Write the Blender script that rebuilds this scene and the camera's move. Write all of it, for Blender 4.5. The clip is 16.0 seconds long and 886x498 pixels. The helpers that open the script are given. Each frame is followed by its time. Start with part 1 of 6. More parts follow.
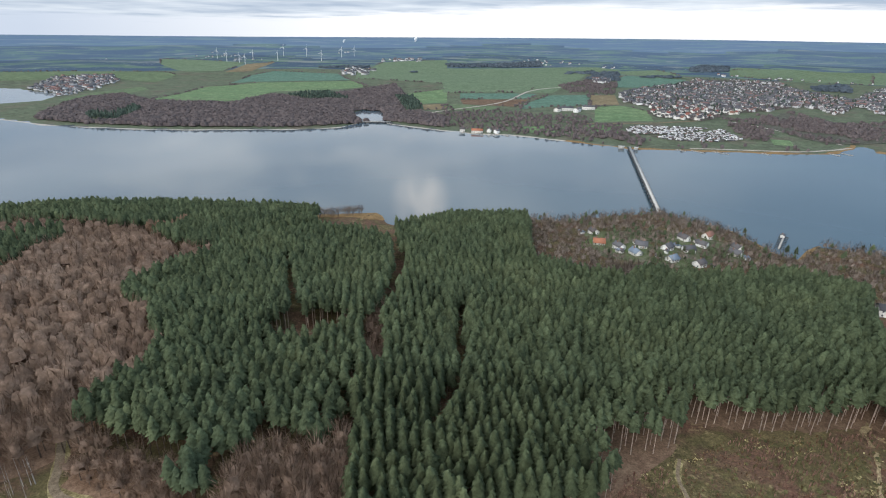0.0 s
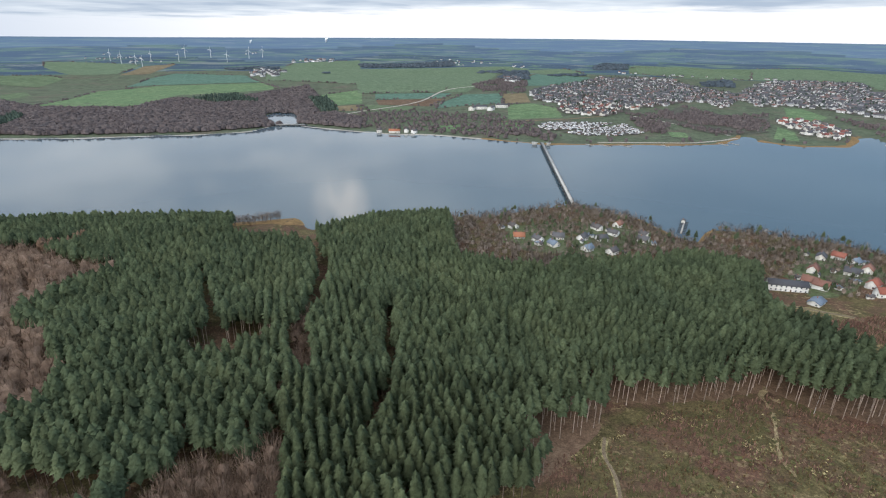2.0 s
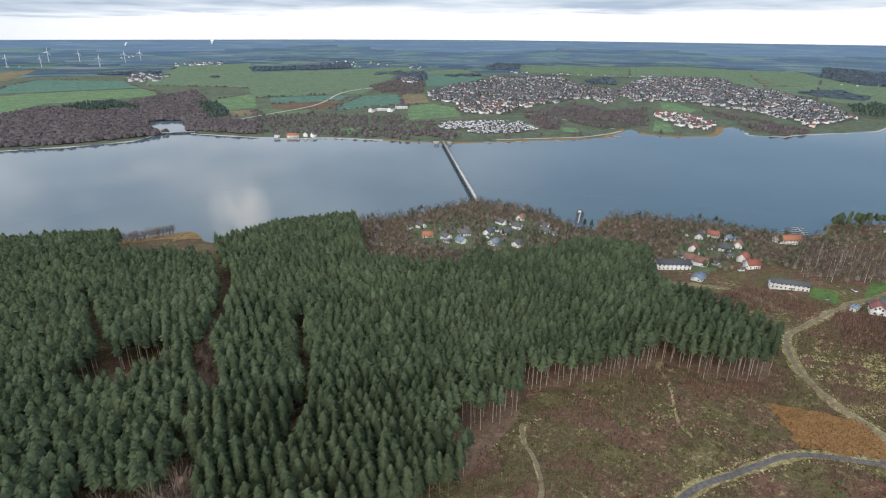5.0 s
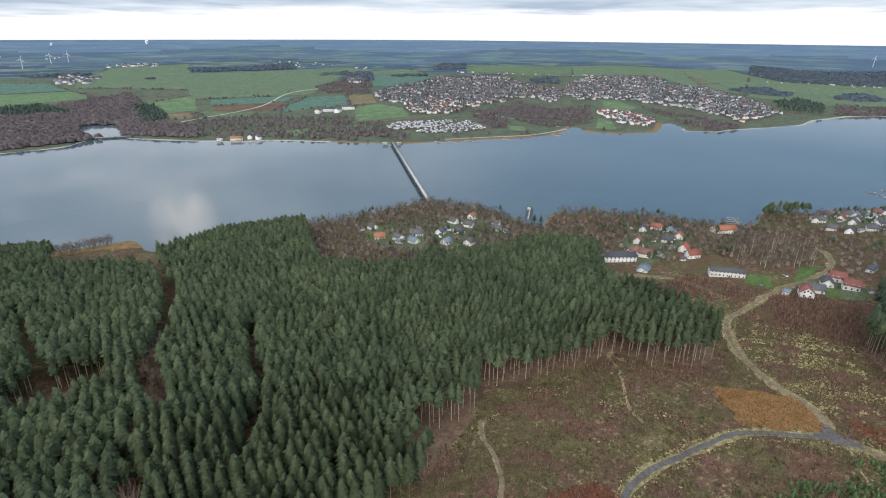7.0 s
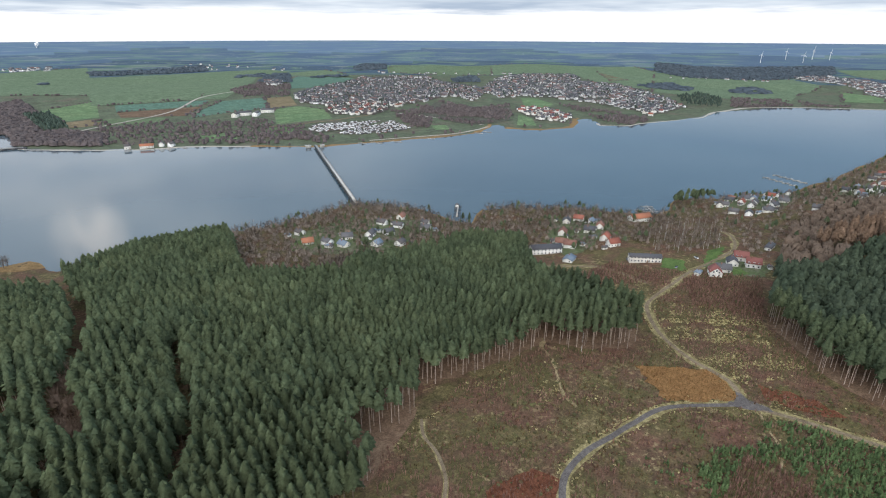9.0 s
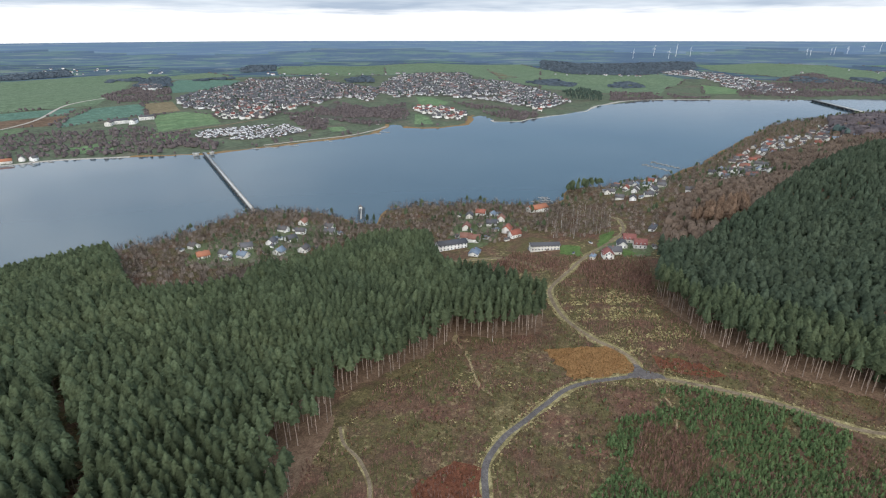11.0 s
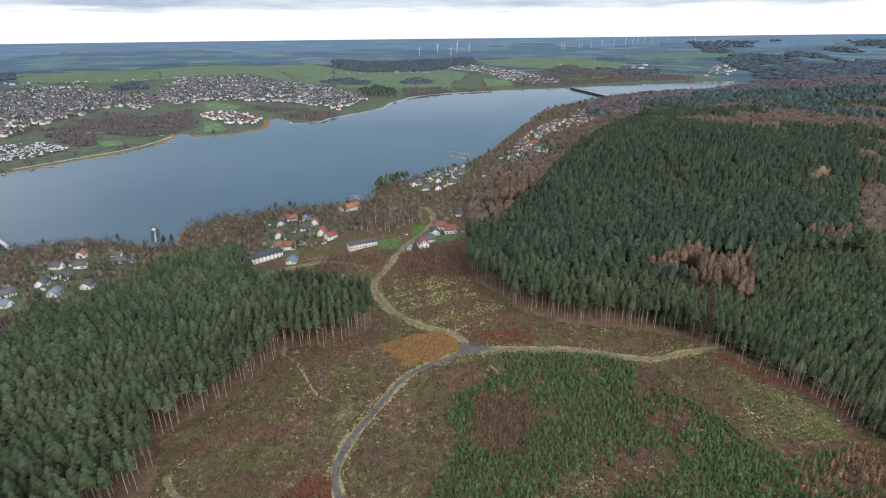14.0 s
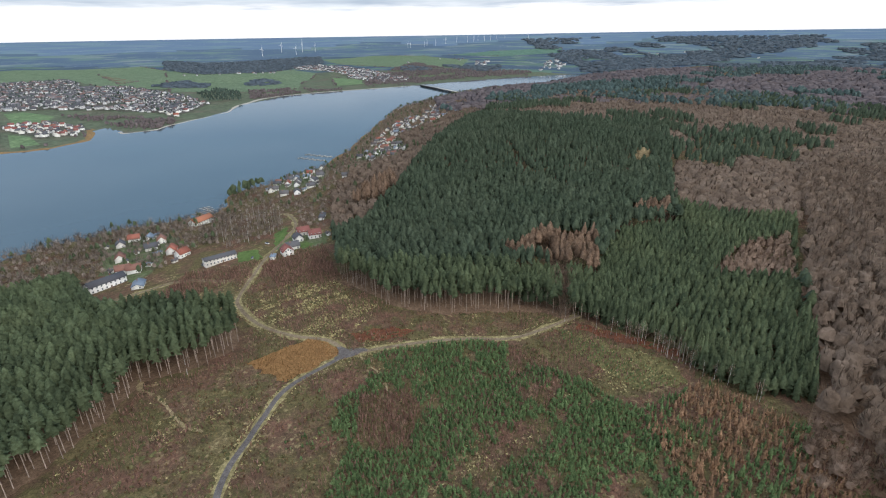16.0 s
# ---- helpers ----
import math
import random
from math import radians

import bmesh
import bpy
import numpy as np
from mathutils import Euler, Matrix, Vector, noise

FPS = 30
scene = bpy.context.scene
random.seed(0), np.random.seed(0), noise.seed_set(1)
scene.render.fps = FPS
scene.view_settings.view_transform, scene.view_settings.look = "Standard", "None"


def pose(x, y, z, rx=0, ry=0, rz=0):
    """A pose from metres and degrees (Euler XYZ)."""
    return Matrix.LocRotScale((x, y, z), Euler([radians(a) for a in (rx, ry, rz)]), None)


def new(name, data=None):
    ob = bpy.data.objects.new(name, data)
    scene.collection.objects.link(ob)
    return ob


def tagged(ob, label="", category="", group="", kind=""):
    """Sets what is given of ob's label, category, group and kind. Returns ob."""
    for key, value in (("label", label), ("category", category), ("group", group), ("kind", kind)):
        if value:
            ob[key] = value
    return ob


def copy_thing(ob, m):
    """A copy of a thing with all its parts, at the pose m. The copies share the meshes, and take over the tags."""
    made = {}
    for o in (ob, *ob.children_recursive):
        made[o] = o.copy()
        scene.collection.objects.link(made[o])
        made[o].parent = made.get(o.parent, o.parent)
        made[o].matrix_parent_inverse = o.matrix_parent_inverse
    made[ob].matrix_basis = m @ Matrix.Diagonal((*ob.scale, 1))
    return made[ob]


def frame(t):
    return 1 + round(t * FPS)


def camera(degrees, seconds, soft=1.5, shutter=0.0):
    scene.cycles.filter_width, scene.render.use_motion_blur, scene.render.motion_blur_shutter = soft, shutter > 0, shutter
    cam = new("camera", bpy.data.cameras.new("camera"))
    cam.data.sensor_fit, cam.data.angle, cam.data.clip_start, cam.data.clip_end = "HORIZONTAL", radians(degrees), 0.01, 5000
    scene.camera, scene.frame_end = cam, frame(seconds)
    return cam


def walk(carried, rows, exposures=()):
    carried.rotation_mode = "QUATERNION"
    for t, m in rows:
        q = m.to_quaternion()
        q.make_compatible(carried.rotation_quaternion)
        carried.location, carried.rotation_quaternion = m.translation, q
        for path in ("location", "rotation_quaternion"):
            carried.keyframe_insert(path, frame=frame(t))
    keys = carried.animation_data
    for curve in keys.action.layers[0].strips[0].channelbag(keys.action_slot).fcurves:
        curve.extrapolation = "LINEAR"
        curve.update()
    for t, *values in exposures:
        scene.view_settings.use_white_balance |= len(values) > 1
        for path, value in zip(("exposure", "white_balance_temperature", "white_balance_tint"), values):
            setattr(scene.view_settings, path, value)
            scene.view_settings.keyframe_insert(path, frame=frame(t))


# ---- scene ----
# ---- camera: hovers 200 m over the lake and turns to the right ----
EYE = (0.0, 0.0, 200.0)
cam = camera(79.01, 16.0, soft=1.1)
# seconds, yaw, pitch, roll
PATH = [
    (0, 0, -21.94, 0.91),
    (0.5, -2.34, -21.9, 0.89),
    (1, -4.7, -21.85, 0.9),
    (1.5, -6.64, -21.83, 0.86),
    (2, -8.71, -21.8, 0.88),
    (2.5, -10.55, -21.77, 0.88),
    (3, -12.26, -21.73, 0.84),
    (3.5, -13.92, -21.66, 0.89),
    (4, -15.65, -21.62, 0.81),
    (6.5, -23.29, -21.5, 0.71),
    (7, -24.45, -21.5, 0.68),
    (7.5, -26, -21.48, 0.59),
    (8, -27.84, -21.47, 0.56),
    (8.5, -29.82, -21.48, 0.47),
    (9, -32.34, -21.43, 0.35),
    (11.5, -46.11, -21.44, -0.13),
    (12, -49.46, -21.46, -0.29),
    (12.5, -52.67, -21.5, -0.41),
    (13, -56.39, -21.56, -0.5),
    (13.5, -59.81, -21.6, -0.57),
    (14, -63.55, -21.63, -0.62),
    (14.5, -66.84, -21.69, -0.67),
    (15, -70.89, -21.75, -0.73),
    (15.5, -75.05, -21.82, -0.76),
    (16, -78.65, -21.94, -0.88),
]
walk(cam, [(t, pose(*EYE, 0, 0, y) @ pose(0, 0, 0, 90 + p) @ pose(0, 0, 0, 0, 0, r)) for t, y, p, r in PATH])

# ---- world: overcast sky with a bright strip low down, soft sun ----
SUN_EL, SUN_AZ = 27.0, 212.0

world = bpy.data.worlds.new("world")
scene.world = world
world.use_nodes = True
wt = world.node_tree
wt.nodes.clear()


def math_node(tree, op, a, b=None, clamp=False):
    n = tree.nodes.new("ShaderNodeMath")
    n.operation, n.use_clamp = op, clamp
    for i, v in enumerate((a, b)):
        if v is None:
            continue
        if isinstance(v, (int, float)):
            n.inputs[i].default_value = v
        else:
            tree.links.new(v, n.inputs[i])
    return n.outputs[0]


def ramp(tree, fac, stops, smooth=False):
    n = tree.nodes.new("ShaderNodeValToRGB")
    e = n.color_ramp.elements
    n.color_ramp.interpolation = "EASE" if smooth else "LINEAR"
    while len(e) < len(stops):
        e.new(0.5)
    for el, (p, c) in zip(e, stops):
        el.position, el.color = p, (*c, 1.0)
    tree.links.new(fac, n.inputs[0])
    return n.outputs[0]


def mix(tree, fac, a, b, blend="MIX"):
    n = tree.nodes.new("ShaderNodeMix")
    n.data_type, n.blend_type = "RGBA", blend
    for i, v in ((0, fac), (6, a), (7, b)):
        if isinstance(v, (int, float)):
            n.inputs[i].default_value = v
        elif isinstance(v, tuple):
            n.inputs[i].default_value = (*v, 1.0)
        else:
            tree.links.new(v, n.inputs[i])
    return n.outputs[2]


def noise_node(tree, vector, scale, detail=4.0, rough=0.55):
    n = tree.nodes.new("ShaderNodeTexNoise")
    n.inputs["Scale"].default_value, n.inputs["Detail"].default_value, n.inputs["Roughness"].default_value = scale, detail, rough
    if vector is not None:
        tree.links.new(vector, n.inputs["Vector"])
    return n.outputs["Fac"]


sky = wt.nodes.new("ShaderNodeTexSky")
sky.sky_type, sky.sun_disc = "NISHITA", False
sky.sun_elevation, sky.sun_rotation = radians(SUN_EL), radians(SUN_AZ)
sky_blue = mix(wt, 1.0, sky.outputs[0], (0.09, 0.09, 0.09), "MULTIPLY")
coord = wt.nodes.new("ShaderNodeTexCoord").outputs["Generated"]
split = wt.nodes.new("ShaderNodeSeparateXYZ")
wt.links.new(coord, split.inputs[0])
height = math_node(wt, "MAXIMUM", split.outputs[2], 0.0)
flat = math_node(wt, "ADD", height, 0.035)
plane = wt.nodes.new("ShaderNodeCombineXYZ")
wt.links.new(math_node(wt, "DIVIDE", split.outputs[0], flat), plane.inputs[0])
wt.links.new(math_node(wt, "DIVIDE", split.outputs[1], flat), plane.inputs[1])
big = noise_node(wt, plane.outputs[0], 0.3, 5.0, 0.5)
small = noise_node(wt, plane.outputs[0], 0.5, 4.0, 0.6)
cloud = ramp(wt, big, [(0.40, (0.40, 0.50, 0.64)), (0.49, (0.60, 0.68, 0.79)), (0.58, (0.97, 1.04, 1.12))])
cloud = mix(wt, 0.35, cloud, ramp(wt, small, [(0.35, (0.42, 0.50, 0.62)), (0.65, (0.90, 0.93, 0.97))]))
gap = ramp(wt, small, [(0.58, (0, 0, 0)), (0.75, (1, 1, 1))])
cloud = mix(wt, math_node(wt, "MULTIPLY", gap, 0.35), cloud, sky_blue)
# thicker and bluer cloud towards the east, thin bright cloud in the north-west
east = math_node(wt, "MULTIPLY_ADD", split.outputs[0], 0.62)
wt.nodes[-1].inputs[2].default_value = 0.30
cloud = mix(wt, ramp(wt, east, [(0.26, (0, 0, 0)), (0.76, (1, 1, 1))]), cloud, (0.265, 0.395, 0.555))
# a break in the cloud low in the north
aim = wt.nodes.new("ShaderNodeVectorMath")
aim.operation = "DOT_PRODUCT"
wt.links.new(coord, aim.inputs[0])
aim.inputs[1].default_value = Vector((-0.044, 0.955, 0.292)).normalized()
opening = math_node(wt, "MULTIPLY", math_node(wt, "SUBTRACT", aim.outputs["Value"], 0.9978), 500.0, True)
opening = ramp(wt, math_node(wt, "MULTIPLY", opening, math_node(wt, "ADD", 0.55, math_node(wt, "MULTIPLY", small, 0.9))), [(0.15, (0, 0, 0)), (1.0, (1, 1, 1))], True)
opening = math_node(wt, "MULTIPLY", opening, ramp(wt, noise_node(wt, coord, 22.0, 4.0), [(0.34, (0.25, 0.25, 0.25)), (0.56, (1, 1, 1))]))
# thin bright cloud spread to the west of it
veil = wt.nodes.new("ShaderNodeVectorMath")
veil.operation = "DOT_PRODUCT"
wt.links.new(coord, veil.inputs[0])
veil.inputs[1].default_value = Vector((-0.25, 0.93, 0.27)).normalized()
spread = ramp(wt, veil.outputs["Value"], [(0.955, (0, 0, 0)), (0.998, (1, 1, 1))], True)
spread = math_node(wt, "MULTIPLY", spread, ramp(wt, small, [(0.42, (0, 0, 0)), (0.62, (1, 1, 1))]))
cloud = mix(wt, math_node(wt, "MULTIPLY", spread, 0.55), cloud, (1.05, 1.08, 1.1))
puffs = ramp(wt, noise_node(wt, plane.outputs[0], 1.0, 5.0, 0.55), [(0.47, (0, 0, 0)), (0.60, (1, 1, 1))], True)
puffs = math_node(wt, "MULTIPLY", puffs, ramp(wt, east, [(0.2, (1, 1, 1)), (0.62, (0, 0, 0))]))
cloud = mix(wt, math_node(wt, "MULTIPLY", puffs, 0.5), cloud, (1.08, 1.10, 1.12))
cloud = mix(wt, opening, cloud, (1.75, 1.62, 1.5))
# the clear strip between the cloud deck and the horizon, lower towards the west
rim = math_node(wt, "ADD", height, math_node(wt, "MULTIPLY", math_node(wt, "SUBTRACT", small, 0.5), 0.035))
rim = math_node(wt, "SUBTRACT", rim, math_node(wt, "MULTIPLY", ramp(wt, math_node(wt, "ADD", split.outputs[0], 0.5), [(0.2, (0, 0, 0)), (0.62, (1, 1, 1))]), 0.024))
strip = ramp(wt, rim, [(0.012, (1, 1, 1)), (0.024, (0, 0, 0))], True)
low = ramp(wt, noise_node(wt, plane.outputs[0], 0.35, 4.0), [(0.35, (0.44, 0.53, 0.66)), (0.62, (0.78, 0.85, 0.93))])
cloud = mix(wt, ramp(wt, height, [(0.05, (1, 1, 1)), (0.16, (0, 0, 0))]), cloud, low)
bright = ramp(wt, math_node(wt, "ADD", split.outputs[0], 1.0), [(0.42, (0.62, 0.70, 0.83)), (0.80, (1.0, 1.02, 1.06))])
total = mix(wt, strip, cloud, bright)
# an overcast sky is brighter overhead
lift = math_node(wt, "ADD", 1.03, math_node(wt, "MULTIPLY", height, 0.85))
back = wt.nodes.new("ShaderNodeBackground")
wt.links.new(total, back.inputs[0])
wt.links.new(lift, back.inputs[1])
out = wt.nodes.new("ShaderNodeOutputWorld")
wt.links.new(back.outputs[0], out.inputs[0])

sun = new("sun", bpy.data.lights.new("sun", "SUN"))
sun.data.energy, sun.data.angle, sun.data.color = 1.9, radians(35), (1.0, 0.96, 0.9)
sun.matrix_world = pose(0, 0, 400, 90 - SUN_EL, 0, 180 - SUN_AZ)

# ---- the lie of the land: the lake is at z = 0 ----
SOUTH_SHORE = [(-2600, 1300), (-1200, 720), (-760, 640), (-520, 610), (-370, 605), (-250, 606), (-160, 602), (-123, 600), (-78, 608), (-59, 568),
               (0, 562), (50, 582), (102, 594), (140, 590), (262, 627), (320, 562), (330, 505), (345, 485), (390, 522), (425, 505),
               (484, 464), (548, 392), (586, 398), (608, 412), (640, 420), (690, 394), (800, 361), (936, 364), (1130, 389), (1430, 424),
               (1500, 437), (1615, 415), (1911, 335), (1955, 285), (2101, 99), (2421, -50), (2880, -230)]
NORTH_SHORE = [(2930, -215), (2630, 204), (2222, 560), (1840, 920), (1560, 945), (1400, 895), (1183, 905), (1110, 898), (1050, 935), (1070, 965),
               (1120, 1062), (1104, 1058), (1000, 968), (975, 950), (875, 955), (819, 1020), (835, 1083), (741, 1008), (672, 990), (515, 1004),
               (347, 1022), (243, 1091), (135, 1146), (52, 1160), (-114, 1256), (-140, 1282), (-196, 1283), (-235, 1208), (-351, 1171), (-581, 1145),
               (-706, 1152), (-870, 1180), (-1019, 1246), (-1500, 1500), (-2600, 2000)]
LAKE = SOUTH_SHORE + NORTH_SHORE
POND = [(-205, 1305), (-150, 1302), (-150, 1400), (-175, 1480), (-225, 1500), (-240, 1440), (-225, 1370)]
FAR_POND = [(-1290, 1480), (-1180, 1600), (-1210, 1760), (-1500, 1900), (-1700, 1800)]


def inside(x, y, poly):
    p = np.asarray(poly, float)
    q = np.roll(p, -1, 0)
    hit = np.zeros(np.shape(x), bool)
    for (ax, ay), (bx, by) in zip(p, q):
        if ay != by:
            hit ^= ((ay > y) != (by > y)) & (x < (bx - ax) * (y - ay) / (by - ay) + ax)
    return hit


def edge_distance(x, y, line, closed=True):
    p = np.asarray(line, float)
    q = np.roll(p, -1, 0) if closed else p[1:]
    best = np.full(np.shape(x), 1e9)
    for (ax, ay), (bx, by) in zip(p, q):
        dx, dy = bx - ax, by - ay
        s = np.clip(((x - ax) * dx + (y - ay) * dy) / (dx * dx + dy * dy + 1e-9), 0, 1)
        best = np.minimum(best, (x - ax - s * dx) ** 2 + (y - ay - s * dy) ** 2)
    return np.sqrt(best)


def shore(x, y):
    """Metres to the water's edge, positive on land."""
    best = np.full(np.shape(x), 1e9)
    for poly in (LAKE, POND, FAR_POND):
        d = edge_distance(x, y, poly)
        best = np.minimum(best, np.where(inside(x, y, poly), -d, d))
    return best + 2.5 * np.sin(x / 17 + y / 29) + 1.8 * np.sin(y / 11 - x / 23)


def step(a, b, v):
    s = np.clip((v - a) / (b - a), 0, 1)
    return s * s * (3 - 2 * s)


def height_at(x, y, s=None):
    x, y = np.asarray(x, float), np.asarray(y, float)
    s = shore(x, y) if s is None else s
    d, az = np.hypot(x, y) + 1e-6, np.degrees(np.arctan2(x, y))
    mid = np.interp(x, [-2600, -1000, 200, 600, 1000, 1500, 2000, 2400, 2900], [1650, 900, 820, 700, 650, 650, 430, 80, -222])
    land = np.maximum(s, 0)
    south = 46 * (1 - np.exp(-land / 230)) + 1.5 * np.sin(x / 41) * np.sin(y / 53) * step(20, 120, land)
    south = south + 30 * np.exp(-(((x - 820) / 330) ** 2 + ((y - 60) / 230) ** 2)) * step(20, 250, land)
    south = south + 11 * np.exp(-(((x + 400) / 250) ** 2 + ((y - 340) / 230) ** 2)) * step(0, 90, land)
    north = 18 * (1 - np.exp(-land / 500)) + 10 * np.sin(x / 330 + 1) * np.sin(y / 270) * step(150, 600, land)
    z = np.where(y > mid, north, south)
    # far country is bent up to meet the skyline in the camera's view
    turn = step(78, 92, az) * step(200, 140, az)
    begin = 2600 - 1000 * turn
    low = -3.95 - 1.9 * turn
    top = -0.70 + 0.40 * step(-30, 30, az) + 0.05 * step(80, 100, az)
    f = np.clip((d - begin) / (4850 - begin), 0, 1.02)
    ring = 200 + d * np.tan(np.radians(low + (top - low) * f)) + 6 * np.sin(x / 160) * np.sin(y / 190) * step(0, 0.2, f) * step(1, 0.8, f)
    z = z + (np.maximum(ring, z) - z) * step(0, 0.12, f) * step(0, 250, land)
    z = np.where(s > 0, np.minimum(z, 0.35 + 0.5 * land), z)
    return np.where(s > 0, z, np.maximum(s * 0.25, -4))


def mesh_from(name, verts, faces, materials, smooth=False):
    """A mesh from arrays: verts (n, 3), and faces (m, 3) or (m, 4)."""
    me = bpy.data.meshes.new(name)
    verts, faces = np.asarray(verts, np.float32), np.asarray(faces, np.int32)
    n = faces.shape[1]
    me.vertices.add(len(verts))
    me.vertices.foreach_set("co", verts.ravel())
    me.loops.add(faces.size)
    me.loops.foreach_set("vertex_index", faces.ravel())
    me.polygons.add(len(faces))
    me.polygons.foreach_set("loop_start", np.arange(0, faces.size, n, dtype=np.int32))
    if smooth:
        me.polygons.foreach_set("use_smooth", np.ones(len(faces), bool))
    for m in materials if isinstance(materials, (list, tuple)) else [materials]:
        me.materials.append(m)
    me.update(calc_edges=True)
    return me

# ---- materials ----


def material(name, rough=0.9, spec=0.2):
    m = bpy.data.materials.new(name)
    m.use_nodes = True
    t = m.node_tree
    b = t.nodes["Principled BSDF"]
    b.inputs["Roughness"].default_value = rough
    b.inputs["Specular IOR Level"].default_value = spec
    return m, t, b


def place(t):
    return t.nodes.new("ShaderNodeNewGeometry").outputs["Position"]


def bump(t, b, fac, strength, distance):
    n = t.nodes.new("ShaderNodeBump")
    n.inputs["Strength"].default_value, n.inputs["Distance"].default_value = strength, distance
    t.links.new(fac, n.inputs["Height"])
    t.links.new(n.outputs[0], b.inputs["Normal"])


def mottled(name, colours, scale, fine, rough=0.95, spec=0.1, relief=0.0, island=0.0, thin=0.0):
    """A matt surface of several colours in patches `scale` metres wide, with a grain `fine` metres wide."""
    m, t, b = material(name, rough, spec)
    p = place(t)
    a = noise_node(t, p, 1.0 / scale, 5.0, 0.6)
    f = noise_node(t, p, 1.0 / fine, 3.0, 0.6)
    stops = [(0.32 + 0.36 * i / max(1, len(colours) - 1), c) for i, c in enumerate(colours)]
    c = ramp(t, a, stops)
    c = mix(t, 1.0, c, ramp(t, f, [(0.3, (0.70, 0.70, 0.70)), (0.7, (1.27, 1.27, 1.27))]), "MULTIPLY")
    g = noise_node(t, p, 4.0 / scale, 3.0, 0.6)
    c = mix(t, 1.0, c, ramp(t, g, [(0.3, (0.80, 0.79, 0.78)), (0.7, (1.18, 1.18, 1.18))]), "MULTIPLY")
    if island:
        own = t.nodes.new("ShaderNodeAttribute")
        own.attribute_name = "tint"
        g = math_node(t, "FRACT", math_node(t, "ADD", own.outputs["Fac"], t.nodes.new("ShaderNodeObjectInfo").outputs["Random"]))
        lo, hi = 1 - island, 1 + island
        c = mix(t, 1.0, c, ramp(t, g, [(0.0, (lo, lo, lo)), (1.0, (hi, hi, hi))]), "MULTIPLY")
    t.links.new(c, b.inputs["Base Color"])
    if relief:
        bump(t, b, f, 0.6, relief)
    if thin:
        leaf, both = t.nodes.new("ShaderNodeBsdfTranslucent"), t.nodes.new("ShaderNodeMixShader")
        both.inputs[0].default_value = thin
        t.links.new(c, leaf.inputs[0])
        t.links.new(b.outputs[0], both.inputs[1])
        t.links.new(leaf.outputs[0], both.inputs[2])
        t.links.new(both.outputs[0], t.nodes["Material Output"].inputs[0])
    return m


def varied(name, colours, rough=0.7, spec=0.3, grain=0.4):
    """A colour picked object by object, with a little grain."""
    m, t, b = material(name, rough, spec)
    r = t.nodes.new("ShaderNodeObjectInfo").outputs["Random"]
    c = ramp(t, r, [(i / max(1, len(colours) - 1), k) for i, k in enumerate(colours)])
    f = noise_node(t, place(t), 1.0 / grain, 4.0)
    c = mix(t, 1.0, c, ramp(t, f, [(0.3, (0.8, 0.8, 0.8)), (0.7, (1.15, 1.15, 1.15))]), "MULTIPLY")
    t.links.new(c, b.inputs["Base Color"])
    return m




def heath_material():
    """Rough ground of a felled wood: red-brown and olive growth, straw-coloured grass in broken streaks."""
    m, t, b = material("heath", 0.96, 0.08)
    p = place(t)
    c = ramp(t, noise_node(t, p, 1 / 20, 5.0, 0.6), [(0.34, (0.142, 0.078, 0.056)), (0.46, (0.122, 0.080, 0.052)), (0.56, (0.104, 0.090, 0.042)), (0.68, (0.155, 0.120, 0.064))])
    f = noise_node(t, p, 1 / 0.9, 4.0, 0.65)
    c = mix(t, 1.0, c, ramp(t, f, [(0.3, (0.55, 0.55, 0.56)), (0.5, (0.95, 0.95, 0.95)), (0.7, (1.45, 1.42, 1.36))]), "MULTIPLY")
    c = mix(t, 1.0, c, ramp(t, noise_node(t, p, 1 / 4.0, 4.0, 0.6), [(0.3, (0.70, 0.70, 0.72)), (0.7, (1.28, 1.26, 1.22))]), "MULTIPLY")
    straw = math_node(t, "MULTIPLY", ramp(t, noise_node(t, p, 1 / 3.2, 6.0, 0.72), [(0.54, (0, 0, 0)), (0.64, (1, 1, 1))]), ramp(t, noise_node(t, p, 1 / 34, 3.0), [(0.44, (0.1, 0.1, 0.1)), (0.60, (0.85, 0.85, 0.85))]))
    c = mix(t, straw, c, (0.34, 0.27, 0.145))
    t.links.new(c, b.inputs["Base Color"])
    bump(t, b, f, 0.8, 0.5)
    return m


HEATH = heath_material()
NEEDLE = mottled("needle", [(0.078, 0.102, 0.060), (0.096, 0.122, 0.068), (0.116, 0.140, 0.076)], 40, 1.2, 0.9, 0.05, island=0.22, thin=0.3)
NEEDLE_FAR = mottled("needle_far", [(0.064, 0.088, 0.058), (0.084, 0.106, 0.070)], 60, 2, 0.9, 0.05, island=0.2, thin=0.3)
YOUNG = mottled("young_needle", [(0.092, 0.140, 0.062), (0.135, 0.190, 0.082)], 9, 0.8, 0.9, 0.05, island=0.25, thin=0.25)
LARCH = mottled("larch", [(0.165, 0.108, 0.074), (0.235, 0.160, 0.112)], 9, 1.0, island=0.25, thin=0.2)
TWIG = mottled("twig", [(0.200, 0.136, 0.100), (0.250, 0.173, 0.128), (0.290, 0.208, 0.157)], 22, 2.0, island=0.1, thin=0.3)
BARK = mottled("bark", [(0.10, 0.075, 0.058), (0.20, 0.155, 0.125)], 3, 0.4, island=0.2)
TRUNK = mottled("bare_trunk", [(0.28, 0.215, 0.175), (0.42, 0.34, 0.285)], 3, 0.5, island=0.25)
FARMLAND = mottled("farmland", [(0.088, 0.098, 0.070), (0.100, 0.122, 0.078), (0.118, 0.104, 0.080)], 90, 6)


